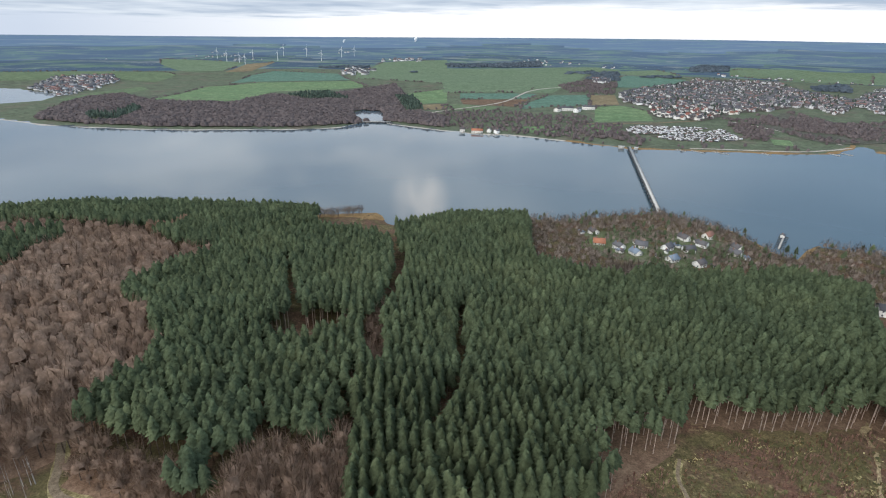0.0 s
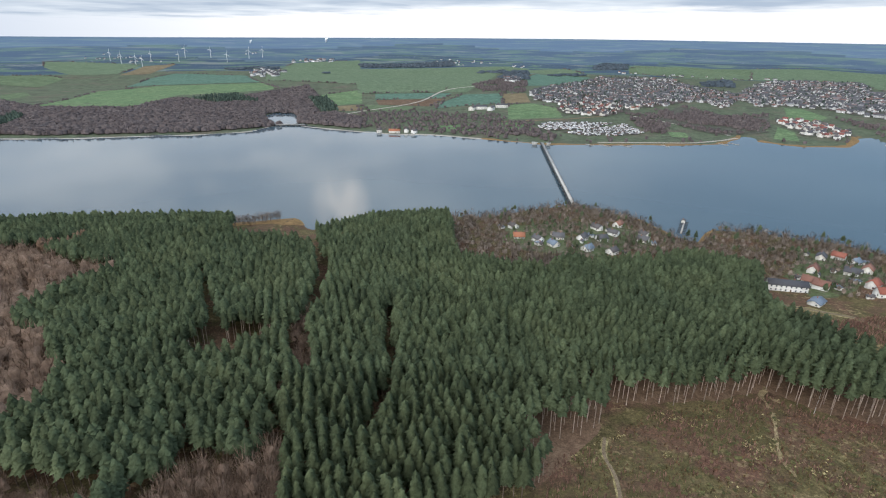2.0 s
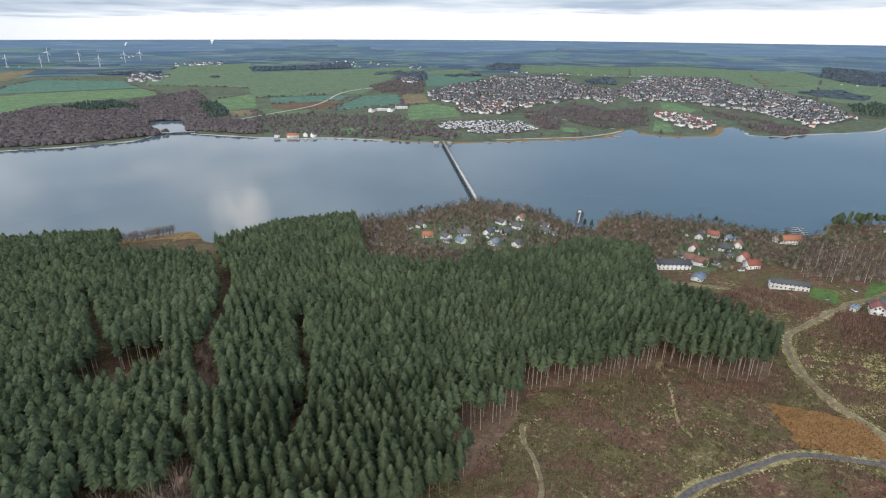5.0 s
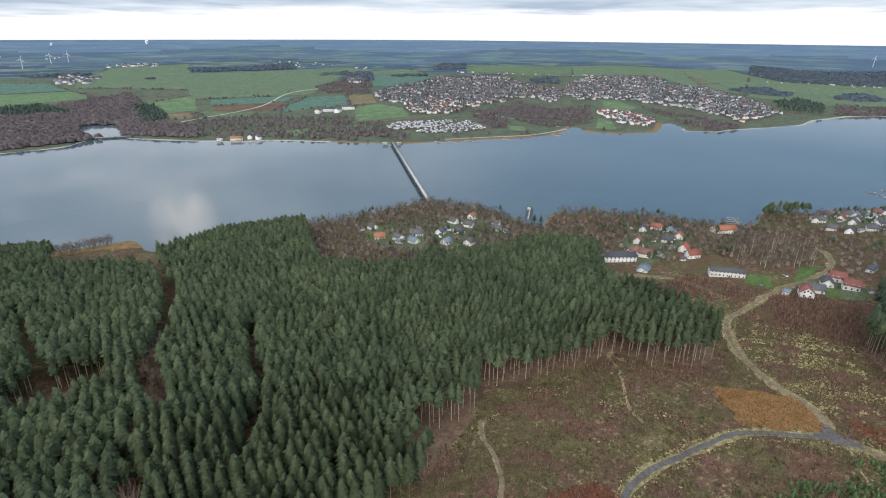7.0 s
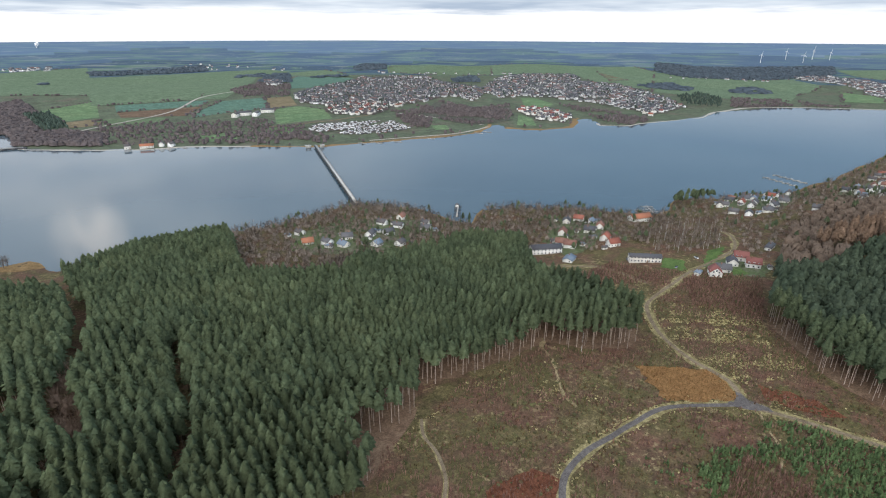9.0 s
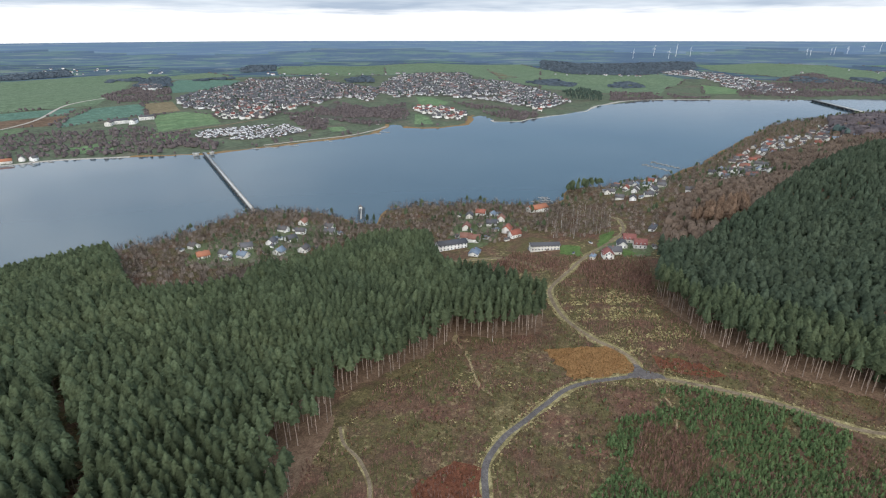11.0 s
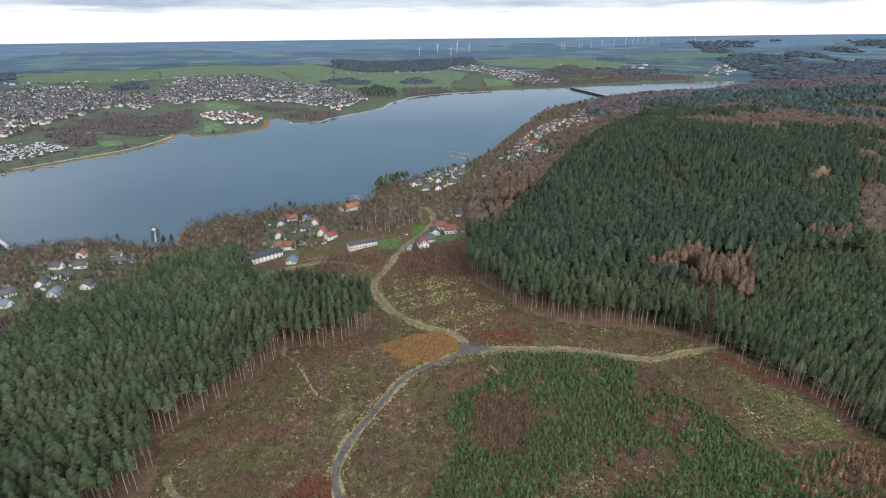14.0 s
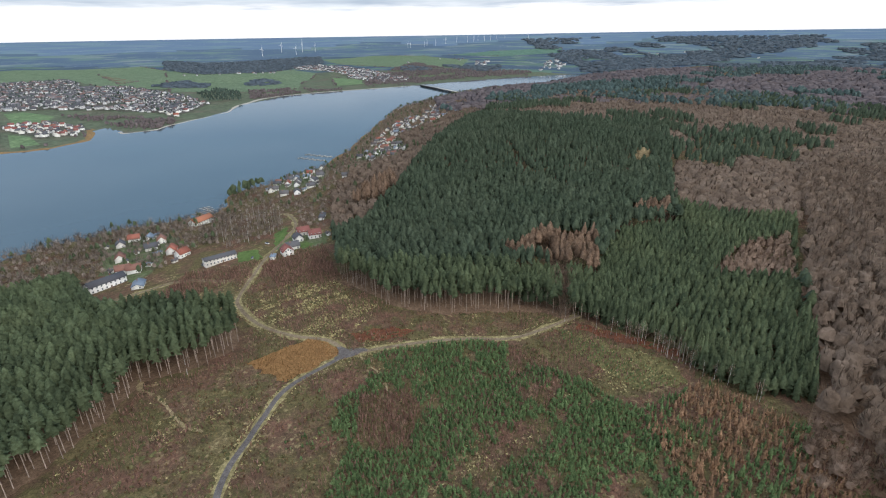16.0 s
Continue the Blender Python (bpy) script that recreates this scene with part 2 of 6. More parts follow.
def hazy_country(name, lift, wide, deep):
    """Fields, woods and scattered places of the distant plain, in strips `wide` by `deep` metres round the camera;
    `lift` sets the painted haze.
    """
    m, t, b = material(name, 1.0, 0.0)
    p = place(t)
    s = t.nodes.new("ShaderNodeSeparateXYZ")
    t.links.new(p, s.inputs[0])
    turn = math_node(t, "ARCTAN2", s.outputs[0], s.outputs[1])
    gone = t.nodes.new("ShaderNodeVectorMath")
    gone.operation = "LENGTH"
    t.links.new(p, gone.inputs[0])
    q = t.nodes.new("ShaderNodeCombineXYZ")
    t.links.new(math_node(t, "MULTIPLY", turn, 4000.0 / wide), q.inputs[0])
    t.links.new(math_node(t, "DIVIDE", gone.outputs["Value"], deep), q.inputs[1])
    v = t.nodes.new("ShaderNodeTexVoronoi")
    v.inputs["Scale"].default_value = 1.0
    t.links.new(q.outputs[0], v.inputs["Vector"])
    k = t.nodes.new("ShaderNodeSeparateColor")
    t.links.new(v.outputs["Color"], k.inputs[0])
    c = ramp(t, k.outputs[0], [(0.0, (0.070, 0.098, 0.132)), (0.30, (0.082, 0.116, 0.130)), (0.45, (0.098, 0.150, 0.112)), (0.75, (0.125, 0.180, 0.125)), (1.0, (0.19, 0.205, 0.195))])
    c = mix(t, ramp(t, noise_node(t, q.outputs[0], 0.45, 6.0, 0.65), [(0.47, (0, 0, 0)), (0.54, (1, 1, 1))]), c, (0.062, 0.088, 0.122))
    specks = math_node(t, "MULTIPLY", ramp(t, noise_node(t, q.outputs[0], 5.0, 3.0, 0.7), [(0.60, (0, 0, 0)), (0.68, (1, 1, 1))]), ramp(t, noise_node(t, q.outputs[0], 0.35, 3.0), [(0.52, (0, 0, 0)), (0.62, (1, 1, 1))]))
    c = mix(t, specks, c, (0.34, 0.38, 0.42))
    # painted haze: the bluish colours are mixed towards pale blue by lift
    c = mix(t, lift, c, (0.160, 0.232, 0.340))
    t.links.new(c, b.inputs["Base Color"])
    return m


HAZY_COUNTRY, HAZY_PLAIN, HAZY_SKYLINE = hazy_country("hazy_country", 0.06, 190, 60), hazy_country("hazy_plain", 0.26, 170, 50), hazy_country("hazy_skyline", 0.55, 170, 42)
SHORE_TWIG = mottled("shore_twig", [(0.175, 0.138, 0.112), (0.222, 0.176, 0.143), (0.270, 0.218, 0.180)], 9, 1.5, island=0.22, thin=0.2)
TWIG_GREY = mottled("grey_twig", [(0.160, 0.115, 0.086), (0.192, 0.140, 0.106), (0.222, 0.166, 0.128)], 30, 2.0, island=0.1, thin=0.3)

# ---- ground: one sheet to the skyline ----


def ground_sheet():
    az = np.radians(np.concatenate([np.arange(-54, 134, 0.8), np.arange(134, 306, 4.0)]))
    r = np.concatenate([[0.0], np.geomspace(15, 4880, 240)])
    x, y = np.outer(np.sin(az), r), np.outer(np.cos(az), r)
    z = height_at(x.ravel(), y.ravel())
    n, k = len(az), len(r)
    i, j = np.meshgrid(np.arange(n), np.arange(k - 1), indexing="ij")
    a, b = i * k + j, (i + 1) % n * k + j
    faces = np.stack([a, a + 1, b + 1, b], -1).reshape(-1, 4)
    me = mesh_from("ground", np.stack([x.ravel(), y.ravel(), z], -1), faces, [HEATH, FARMLAND, HAZY_COUNTRY, HAZY_PLAIN, HAZY_SKYLINE], True)
    cx, cy = x.ravel()[faces].mean(1), y.ravel()[faces].mean(1)
    d = np.hypot(cx, cy)
    north = cy > np.interp(cx, [-2600, -1000, 200, 600, 1000, 1500, 2000, 2400, 2900], [1650, 900, 820, 700, 650, 650, 430, 80, -222])
    # outer rings take the materials with more haze painted in
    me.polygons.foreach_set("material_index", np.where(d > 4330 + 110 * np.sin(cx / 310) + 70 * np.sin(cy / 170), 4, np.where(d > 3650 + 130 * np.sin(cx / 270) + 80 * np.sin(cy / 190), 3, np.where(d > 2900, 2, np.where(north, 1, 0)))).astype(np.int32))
    return tagged(new("ground", me), "rough brown heath and woodland ground round the lake", "ground", kind="structure")


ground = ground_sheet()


def water_material():
    m, t, b = material("lake_water", 0.075, 0.5)
    b.inputs["IOR"].default_value = 1.33
    p = place(t)
    c = ramp(t, noise_node(t, p, 1 / 400, 3.0), [(0.35, (0.052, 0.087, 0.113)), (0.65, (0.072, 0.108, 0.131))])
    t.links.new(c, b.inputs["Base Color"])
    bump(t, b, noise_node(t, p, 0.25, 4.0, 0.6), 0.05, 0.2)
    return m


def water_sheet():
    bm = bmesh.new()
    bm.faces.new([bm.verts.new(v) for v in ((-3200, 250, 0), (3200, -600, 0), (3200, 2300, 0), (-3200, 2300, 0))])
    me = bpy.data.meshes.new("water")
    bm.to_mesh(me)
    me.materials.append(water_material())
    return tagged(new("water", me), "calm grey-blue reservoir lake reflecting the cloudy sky", "lake", kind="structure")


water = water_sheet()

# ---- trees: shapes one metre high and one metre in crown radius, stretched tree by tree ----
rng = np.random.default_rng(7)


def tube(p, q, r0, r1, sides=5):
    p, q = np.asarray(p, float), np.asarray(q, float)
    a = np.linspace(0, 2 * np.pi, sides, endpoint=False)
    ring = np.stack([np.cos(a), np.sin(a), 0 * a], -1)
    v = np.concatenate([p + ring * r0, q + ring * r1])
    i = np.arange(sides)
    j = (i + 1) % sides
    f = np.concatenate([np.stack([i, j, j + sides], -1), np.stack([i, j + sides, i + sides], -1)])
    return v, f


def joined(parts):
    vs, fs, n = [], [], 0
    for v, f in parts:
        vs.append(v)
        fs.append(f + n)
        n += len(v)
    return np.concatenate(vs), np.concatenate(fs)


def profile(f, blunt):
    """Crown radius at the part f of the crown's length, from its base to its tip."""
    return (1 - f) ** blunt * (0.74 + 0.26 * min(1, f * 3.5)) + 0.03


def spruce_crown(tiers, blades, base, seed, fingers=1, droop=0.5, blunt=0.62, core=0.55, sides=6, spread=1.25, rings=4):
    """Whorls of drooping branches, each a spray of one to three fingers, round a lumpy core; blunt-pointed at the top."""
    r = np.random.default_rng(seed)
    parts = []
    for k in range(tiers):
        f = (k + 0.3) / tiers
        n = max(3, int(round(blades * (0.4 + 0.6 * profile(f, blunt)))))
        turn = r.uniform(0, 6.28)
        for b in range(n):
            a0 = turn + b * 6.283 / n + r.normal(0, 0.22)
            R0 = profile(f, blunt) * r.uniform(0.66, 1.22)
            z0 = base + (1 - base) * (f + r.uniform(-0.5, 0.5) / tiers)
            for j in range(fingers):
                off = (j - (fingers - 1) / 2) / max(1, fingers - 1) if fingers > 1 else 0.0
                a = a0 + off * 4.6 / n
                R = R0 * (1 - 0.3 * abs(off)) * r.uniform(0.88, 1.08)
                z = z0 + r.uniform(-0.2, 0.2) * (1 - base) / tiers
                w = spread * 3.1416 * R * 0.62 / n / (0.55 + 0.45 * fingers) * r.uniform(0.8, 1.2) + 0.012
                drop = (1 - base) * 0.2 * droop * R * r.uniform(0.4, 1.5)
                c, s = np.cos(a), np.sin(a)
                ir, m = 0.12 * R, 0.62
                v = np.array([[np.cos(a0) * ir, np.sin(a0) * ir, z + 0.35 * (1 - base) / tiers], [c * R * m - s * w, s * R * m + c * w, z - drop * .5],
                              [c * R, s * R, z - drop], [c * R * m + s * w, s * R * m - c * w, z - drop * .5]])
                parts.append((v, np.array([[0, 2, 1], [0, 3, 2]])))
    v, fs = [], []
    for k in range(rings):
        f = k / rings
        for i in range(sides):
            q = core * profile(f, blunt) * r.uniform(0.76, 1.2)
            a = (i + 0.5 * (k % 2)) * 6.283 / sides
            v.append((np.cos(a) * q, np.sin(a) * q, base + (1 - base) * f))
    v.append((0, 0, 1.0))
    for k in range(rings - 1):
        for i in range(sides):
            o, p, j = k * sides, (k + 1) * sides, (i + 1) % sides
            fs += [[o + i, o + j, p + j], [o + i, p + j, p + i]]
    o = (rings - 1) * sides
    fs += [[o + i, o + (i + 1) % sides, rings * sides] for i in range(sides)]
    parts.append((np.array(v), np.array(fs)))
    return joined(parts)


def spruce_trunk(top, girth=0.055):
    return tube((0, 0, -0.03), (0, 0, top), girth, girth * 0.6, 5)


def dome(r, rings, sides, radius, base, rough=0.16):
    """An uneven low dome: the thick of a crown."""
    v = [np.array([0, 0, base + (1 - base) * radius * r.uniform(0.9, 1.05)])]
    for k in range(1, rings + 1):
        u = k / rings * 1.75
        for i in range(sides):
            a = (i + 0.5 * (k % 2)) * 6.283 / sides
            q = radius * r.uniform(1 - rough, 1 + rough)
            v.append(np.array([np.cos(a) * np.sin(u) * q, np.sin(a) * np.sin(u) * q, base + (1 - base) * (0.3 * radius + 0.7 * np.cos(u) * q)]))
    f = [[0, 1 + i, 1 + (i + 1) % sides] for i in range(sides)]
    for k in range(rings - 1):
        o, p = 1 + k * sides, 1 + (k + 1) * sides
        for i in range(sides):
            j = (i + 1) % sides
            f += [[o + i, p + i, p + j], [o + i, p + j, o + j]]
    return np.array(v), np.array(f)


def bare_crown(twigs, seed, base=0.3, length=0.2, width=0.035, limbs=5, core=(2, 6), thick=0.55):
    """A leafless crown: limbs, a thick middle and fine twigs that stand out all round."""
    r = np.random.default_rng(seed)
    parts = [dome(r, *core, thick, base, 0.3)] if core else []
    for k in range(limbs):
        a = k * 6.283 / limbs + r.normal(0, 0.3)
        parts.append(tube((0, 0, base * r.uniform(0.7, 1.1)), (np.cos(a) * 0.6, np.sin(a) * 0.6, r.uniform(0.55, 0.8)), 0.035, 0.012, 3))
    for k in range(twigs):
        u = np.arccos(r.uniform(-0.1, 1.0))
        a = r.uniform(0, 6.283)
        out = np.array([np.cos(a) * np.sin(u), np.sin(a) * np.sin(u), np.cos(u)])
        q = r.uniform(0.45, 0.95)
        c0 = out * q
        d = out + r.normal(0, 0.35, 3) + np.array([0, 0, 0.45])
        d = d / np.linalg.norm(d) * length * r.uniform(0.6, 1.4)
        side = np.cross(d, r.normal(0, 1, 3))
        side = side / (np.linalg.norm(side) + 1e-6) * width * r.uniform(0.7, 1.4)
        quad = np.array([c0 - d * 0.6, c0 + side, c0 + d, c0 - side])
        quad[:, 2] = base + (1 - base) * (0.22 + 0.72 * quad[:, 2])
        parts.append((quad, np.array([[0, 1, 2], [0, 2, 3]])))
    return joined(parts)


def shape(crown, trunk, form=""):
    """Crown and trunk as one template, with the material number of each face and the way in which foliage faces: out of the crown."""
    v, f = crown
    if form:
        r = np.hypot(v[:, 0], v[:, 1]) + 1e-6
        if form == "cone":
            k = np.clip(r / 0.3, 0, 1) / r * 0.8
            n, tall = np.stack([v[:, 0] * k, v[:, 1] * k, np.full(len(v), 0.62)], -1), 6.0
        else:
            lo = v[:, 2].min()
            n, tall = np.stack([0.55 * v[:, 0], 0.55 * v[:, 1], 0.35 + 0.8 * (v[:, 2] - lo) / (1.001 - lo)], -1), 3.0
        n /= np.linalg.norm(n, axis=1)[:, None] + 1e-6
        w = v * np.array([1, 1, tall])
        flat = np.cross(w[f[:, 1]] - w[f[:, 0]], w[f[:, 2]] - w[f[:, 0]])
        wrong = (flat * n[f].mean(1)).sum(1) < 0
        f = np.where(wrong[:, None], f[:, ::-1], f)
        shake = np.random.default_rng(len(v)).normal(0, 0.22, (len(v) // 4 + 1, 3))
        n = n + np.repeat(shake, 4, 0)[:len(v)]
        n /= np.linalg.norm(n, axis=1)[:, None] + 1e-6
    m = np.zeros(len(f), np.int32)
    if trunk is not None:
        m = np.concatenate([m, np.ones(len(trunk[1]), np.int32)])
        v, f = joined([(v, f), trunk])
        if form:
            t = trunk[0] * np.array([1, 1, 0])
            n = np.concatenate([n, t / (np.linalg.norm(t, axis=1)[:, None] + 1e-6)])
    return (v, f, m, n) if form else (v, f, m)


SPRUCE_NEAR = [shape(spruce_crown(9, 8, 0.46, 10 + i, 3, 0.9, 0.56, 0.60, 7, 1.15, 4), spruce_trunk(0.55), "cone") for i in range(8)]
SPRUCE_MID = [shape(spruce_crown(7, 9, 0.52, 20 + i, 1, 0.9, 0.56, 0.66, 6, 1.15, 4), spruce_trunk(0.6), "cone") for i in range(6)]
SPRUCE_FAR = [shape(spruce_crown(4, 7, 0.58, 30 + i, 1, 0.8, 0.62, 0.74, 5, 1.15, 3), None, "cone") for i in range(6)]
SPRUCE_THICKET = [shape(spruce_crown(6, 8, 0.40, 230 + i, 1, 0.7, 0.78, 0.66, 6, 1.1, 3), None, "cone") for i in range(5)]
SPRUCE_YOUNG = [shape(spruce_crown(3, 5, 0.02, 40 + i, 1, 0.2, 0.95, 0.6, 4, 0.9, 2), None, "cone") for i in range(5)]
SPRUCE_EDGE = [shape(spruce_crown(8, 8, 0.54 + 0.03 * i, 90 + i, 1, 0.6, 0.55, 0.6, 6, 1.15, 4), spruce_trunk(0.8, 0.058), "cone") for i in range(5)]
SPRUCE_TINY = [shape(spruce_crown(1, 4, 0.45, 130 + i, 1, 0.3, 0.55, 0.95, 5, 0.8, 3), None, "cone") for i in range(4)]
BARE_NEAR = [shape(bare_crown(180, 50 + i, 0.3, 0.34, 0.018, 0, (3, 7), 0.52), tube((0, 0, -0.03), (0, 0, 0.6), 0.06, 0.02, 5), "dome") for i in range(5)]
BARE_MID = [shape(bare_crown(44, 60 + i, 0.25, 0.34, 0.026, 0, (3, 7), 0.66), None, "dome") for i in range(6)]
OPEN_TREE = [shape(bare_crown(60, 75 + i, 0.25, 0.30, 0.018, 3, None), tube((0, 0, -0.03), (0, 0, 0.75), 0.06, 0.015, 3), "dome") for i in range(5)]
SHORE_TREE = [shape(bare_crown(26, 180 + i, 0.15, 0.42, 0.026, 0, (2, 5), 0.36), tube((0, 0, -0.03), (0, 0, 0.7), 0.04, 0.015, 3), "dome") for i in range(6)]
HILL_TREE = [shape(bare_crown(11, 190 + i, 0.1, 0.4, 0.05, 0, (2, 6), 0.74), None, "dome") for i in range(6)]
SPRUCE_LOW = [shape(spruce_crown(10, 9, 0.06, 200 + i, 1, 0.5, 0.8, 0.6), spruce_trunk(0.2), "cone") for i in range(4)]
CLUMP = [shape(bare_crown(2, 140 + i, 0.0, 0.5, 0.12, 0, (2, 6), 0.85), None, "dome") for i in range(6)]
MOUND = [shape(dome(np.random.default_rng(300 + i), 2, 6, 0.9, 0.0, 0.35), None, "dome") for i in range(5)]


def sprig(seed):
    """Thin stems that rise from one foot."""
    r = np.random.default_rng(seed)
    bits = []
    for k in range(5):
        a = r.uniform(0, 6.28)
        o = np.array([np.cos(a), np.sin(a), 0])
        w = np.array([-o[1], o[0], 0]) * r.uniform(0.09, 0.16)
        top, reach = r.uniform(0.6, 1.0), r.uniform(0.2, 0.8)
        bits.append((np.array([o * 0.05, o * reach * 0.6 + w + [0, 0, top * 0.6], o * reach + [0, 0, top], o * reach * 0.6 - w + [0, 0, top * 0.6]]), np.array([[0, 1, 2], [0, 2, 3]])))
    return joined(bits)


SPRIG = [shape(sprig(320 + i), None) for i in range(6)]


def scatter(poly, spacing, keep_out=(), jitter=0.42):
    """Places in a plan outline, in a shaken hexagonal grid. keep_out: (line, width) to stay clear of, or outlines."""
    p = np.asarray(poly, float)
    mid, reach = p.mean(0), np.hypot(*(p - p.mean(0)).T).max() + spacing
    g = np.arange(-reach, reach, spacing)
    gx, gy = np.meshgrid(g, np.arange(-reach, reach, spacing * 0.87))
    gx = gx + (np.arange(gx.shape[0]) % 2)[:, None] * spacing / 2
    gx = gx.ravel() + rng.normal(0, jitter * spacing * 0.6, gx.size)
    gy = gy.ravel() + rng.normal(0, jitter * spacing * 0.6, gy.size)
    x, y = mid[0] + 0.8 * gx - 0.6 * gy, mid[1] + 0.6 * gx + 0.8 * gy
    ok = inside(x, y, p)
    for line, width in keep_out:
        if width is None:
            ok &= ~inside(x, y, line)
        else:
            ok &= edge_distance(x, y, line, False) > width
    x, y = x[ok], y[ok]
    dry = shore(x, y) > 3
    return x[dry], y[dry]


def face_out(me, n):
    """Foliage shades as one soft crown."""
    me.attributes.new("custom_normal", "FLOAT_VECTOR", "POINT").data.foreach_set("vector", np.ascontiguousarray(n, np.float32).ravel())


def plant(name, xy, shapes, size, girth, mats, label, category, sink=0.0, smooth=True):
    """Many plants in one mesh. size: least and greatest height; girth: crown radius as a part of the height."""
    x, y = xy
    if not len(x):
        return None
    z = height_at(x, y) - sink
    n = len(x)
    h = rng.uniform(*size, n) * (1 + 0.08 * np.sin(x / 31) * np.cos(y / 37))
    w = h * girth * rng.uniform(0.78, 1.22, n)
    a = rng.uniform(0, 6.283, n)
    lean = rng.normal(0, 0.015, (n, 2))
    pick = rng.integers(0, len(shapes), n)
    tint = rng.uniform(0, 1, n)
    vs, fs, ms, ns, ts, total = [], [], [], [], [], 0
    for k, (v, f, m, *facing) in enumerate(shapes):
        i = np.where(pick == k)[0]
        if not len(i):
            continue
        c, s = np.cos(a[i])[:, None], np.sin(a[i])[:, None]
        vx = (v[:, 0] * c - v[:, 1] * s) * w[i][:, None] + v[:, 2] * (lean[i, :1] * h[i][:, None]) + x[i][:, None]
        vy = (v[:, 0] * s + v[:, 1] * c) * w[i][:, None] + v[:, 2] * (lean[i, 1:] * h[i][:, None]) + y[i][:, None]
        vz = v[:, 2] * h[i][:, None] + z[i][:, None]
        vs.append(np.stack([vx, vy, vz], -1).reshape(-1, 3))
        fs.append((f[None] + (np.arange(len(i)) * len(v))[:, None, None] + total).reshape(-1, 3))
        ms.append(np.tile(m, len(i)))
        ts.append(np.repeat(tint[i], len(v)))
        if facing:
            g = facing[0]
            ns.append(np.stack([g[:, 0] * c - g[:, 1] * s, g[:, 0] * s + g[:, 1] * c, g[:, 2] + 0 * c], -1).reshape(-1, 3))
        total += len(i) * len(v)
    me = mesh_from(name, np.concatenate(vs), np.concatenate(fs), mats, smooth)
    me.polygons.foreach_set("material_index", np.concatenate(ms))
    me.attributes.new("tint", "FLOAT", "POINT").data.foreach_set("value", np.concatenate(ts).astype(np.float32))
    if ns:
        face_out(me, np.concatenate(ns))
    return tagged(new(name, me), label, category, kind="stuff")


def by_range(xy, *limits):
    """Splits places by how far they lie from the point below the camera."""
    d = np.hypot(xy[0], xy[1])
    ends = (0, *limits, 1e9)
    return [(xy[0][(d >= a) & (d < b)], xy[1][(d >= a) & (d < b)]) for a, b in zip(ends, ends[1:])]


def as_things(name, xy, shapes, size, girth, mats, label, category, group):
    """The nearest trees, each a thing of its own with a trunk and a crown."""
    protos = []
    for v, f, m, facing in shapes:
        root = tagged(new(name), label, category, group)
        for part_name, k in (("crown", 0), ("trunk", 1)):
            ff = f[m == k]
            used = np.unique(ff)
            back = np.zeros(len(v), np.int32)
            back[used] = np.arange(len(used))
            ob = new(part_name, mesh_from(part_name, v[used], back[ff], [mats[k]], True))
            if part_name == "crown":
                face_out(ob.data, facing[used])
            ob.parent = root
        protos.append([root, False])
    z = height_at(*xy)
    for i, (x, y) in enumerate(zip(*xy)):
        h = random.uniform(*size)
        w = h * girth * random.uniform(0.8, 1.2)
        m = pose(x, y, z[i], random.gauss(0, 0.8), random.gauss(0, 0.8), random.uniform(0, 360))
        proto = protos[i % len(protos)]
        ob = proto[0] if not proto[1] else copy_thing(proto[0], m)
        proto[1] = True
        ob.matrix_basis = m
        ob.scale = (w, w, h)


# ---- plan of the woods ----
STAND_WEST = [(-372, 413), (-420, 470), (-350, 520), (-230, 545), (-134, 550), (-116, 465), (-64, 463), (-45, 430), (-42, 182), (-48, 168), (-62, 178), (-73, 173),
              (-78, 164), (-86, 160), (-81, 137), (-93, 140), (-99, 148), (-94, 156), (-99, 167), (-112, 164), (-133, 174), (-146, 176), (-151, 185), (-140, 215),
              (-139, 232), (-159, 254), (-167, 275), (-186, 282), (-195, 295), (-187, 333), (-168, 371), (-233, 398), (-243, 425), (-335, 441)]
FIRS_WEST = [(-360, 381), (-333, 412), (-323, 428), (-301, 399), (-299, 362), (-282, 314), (-330, 330)]
STAND_MIDDLE = [(-47, 445), (-46, 489), (9, 560), (89, 542), (69, 389), (102, 347), (126, 335), (148, 353), (184, 351), (266, 377), (300, 344), (244, 259),
                (257, 239), (264, 187), (234, 163), (208, 177), (194, 196), (167, 191), (130, 192), (109, 197), (96, 175), (66, 176), (68, 164), (62, 146),
                (53, 143), (-27, 121), (-35, 133), (-32, 154), (-36, 173), (-40, 180)]
STAND_EAST = [(320, 139), (287, 92), (282, 59), (290, 29), (294, -2), (286, -18), (279, -46), (261, -73), (240, -79), (225, -97), (225, -121), (213, -119),
              (283, -145), (326, -157), (342, -158), (484, -209), (480, -158), (502, -112), (689, -146), (905, -179), (871, -22), (976, 124), (844, 152),
              (642, 158), (512, 151), (421, 156), (400, 174)]
RIDES = [([(-52, 490), (-30, 363), (-34, 292), (-40, 267), (-32, 227)], 3.7), ([(11, 292), (9, 248), (10, 220), (4, 200), (-4, 172)], 2.7),
         ([(-118, 373), (-90, 292), (-83, 261)], 2.5), ([(-49, 218), (-44, 188)], 1.6), ([(352, -14), (322, -16), (288, -14)], 2.2), ([(700, 60), (560, 20), (480, -60), (440, -110)], 3.5)]
GLADE = [(-98, 254), (-86, 272), (-60, 279), (-54, 268), (-64, 252), (-84, 243)]
BROWN_PATCH = [(353, -112), (399, -137), (439, -189), (349, -161), (349, -136)]
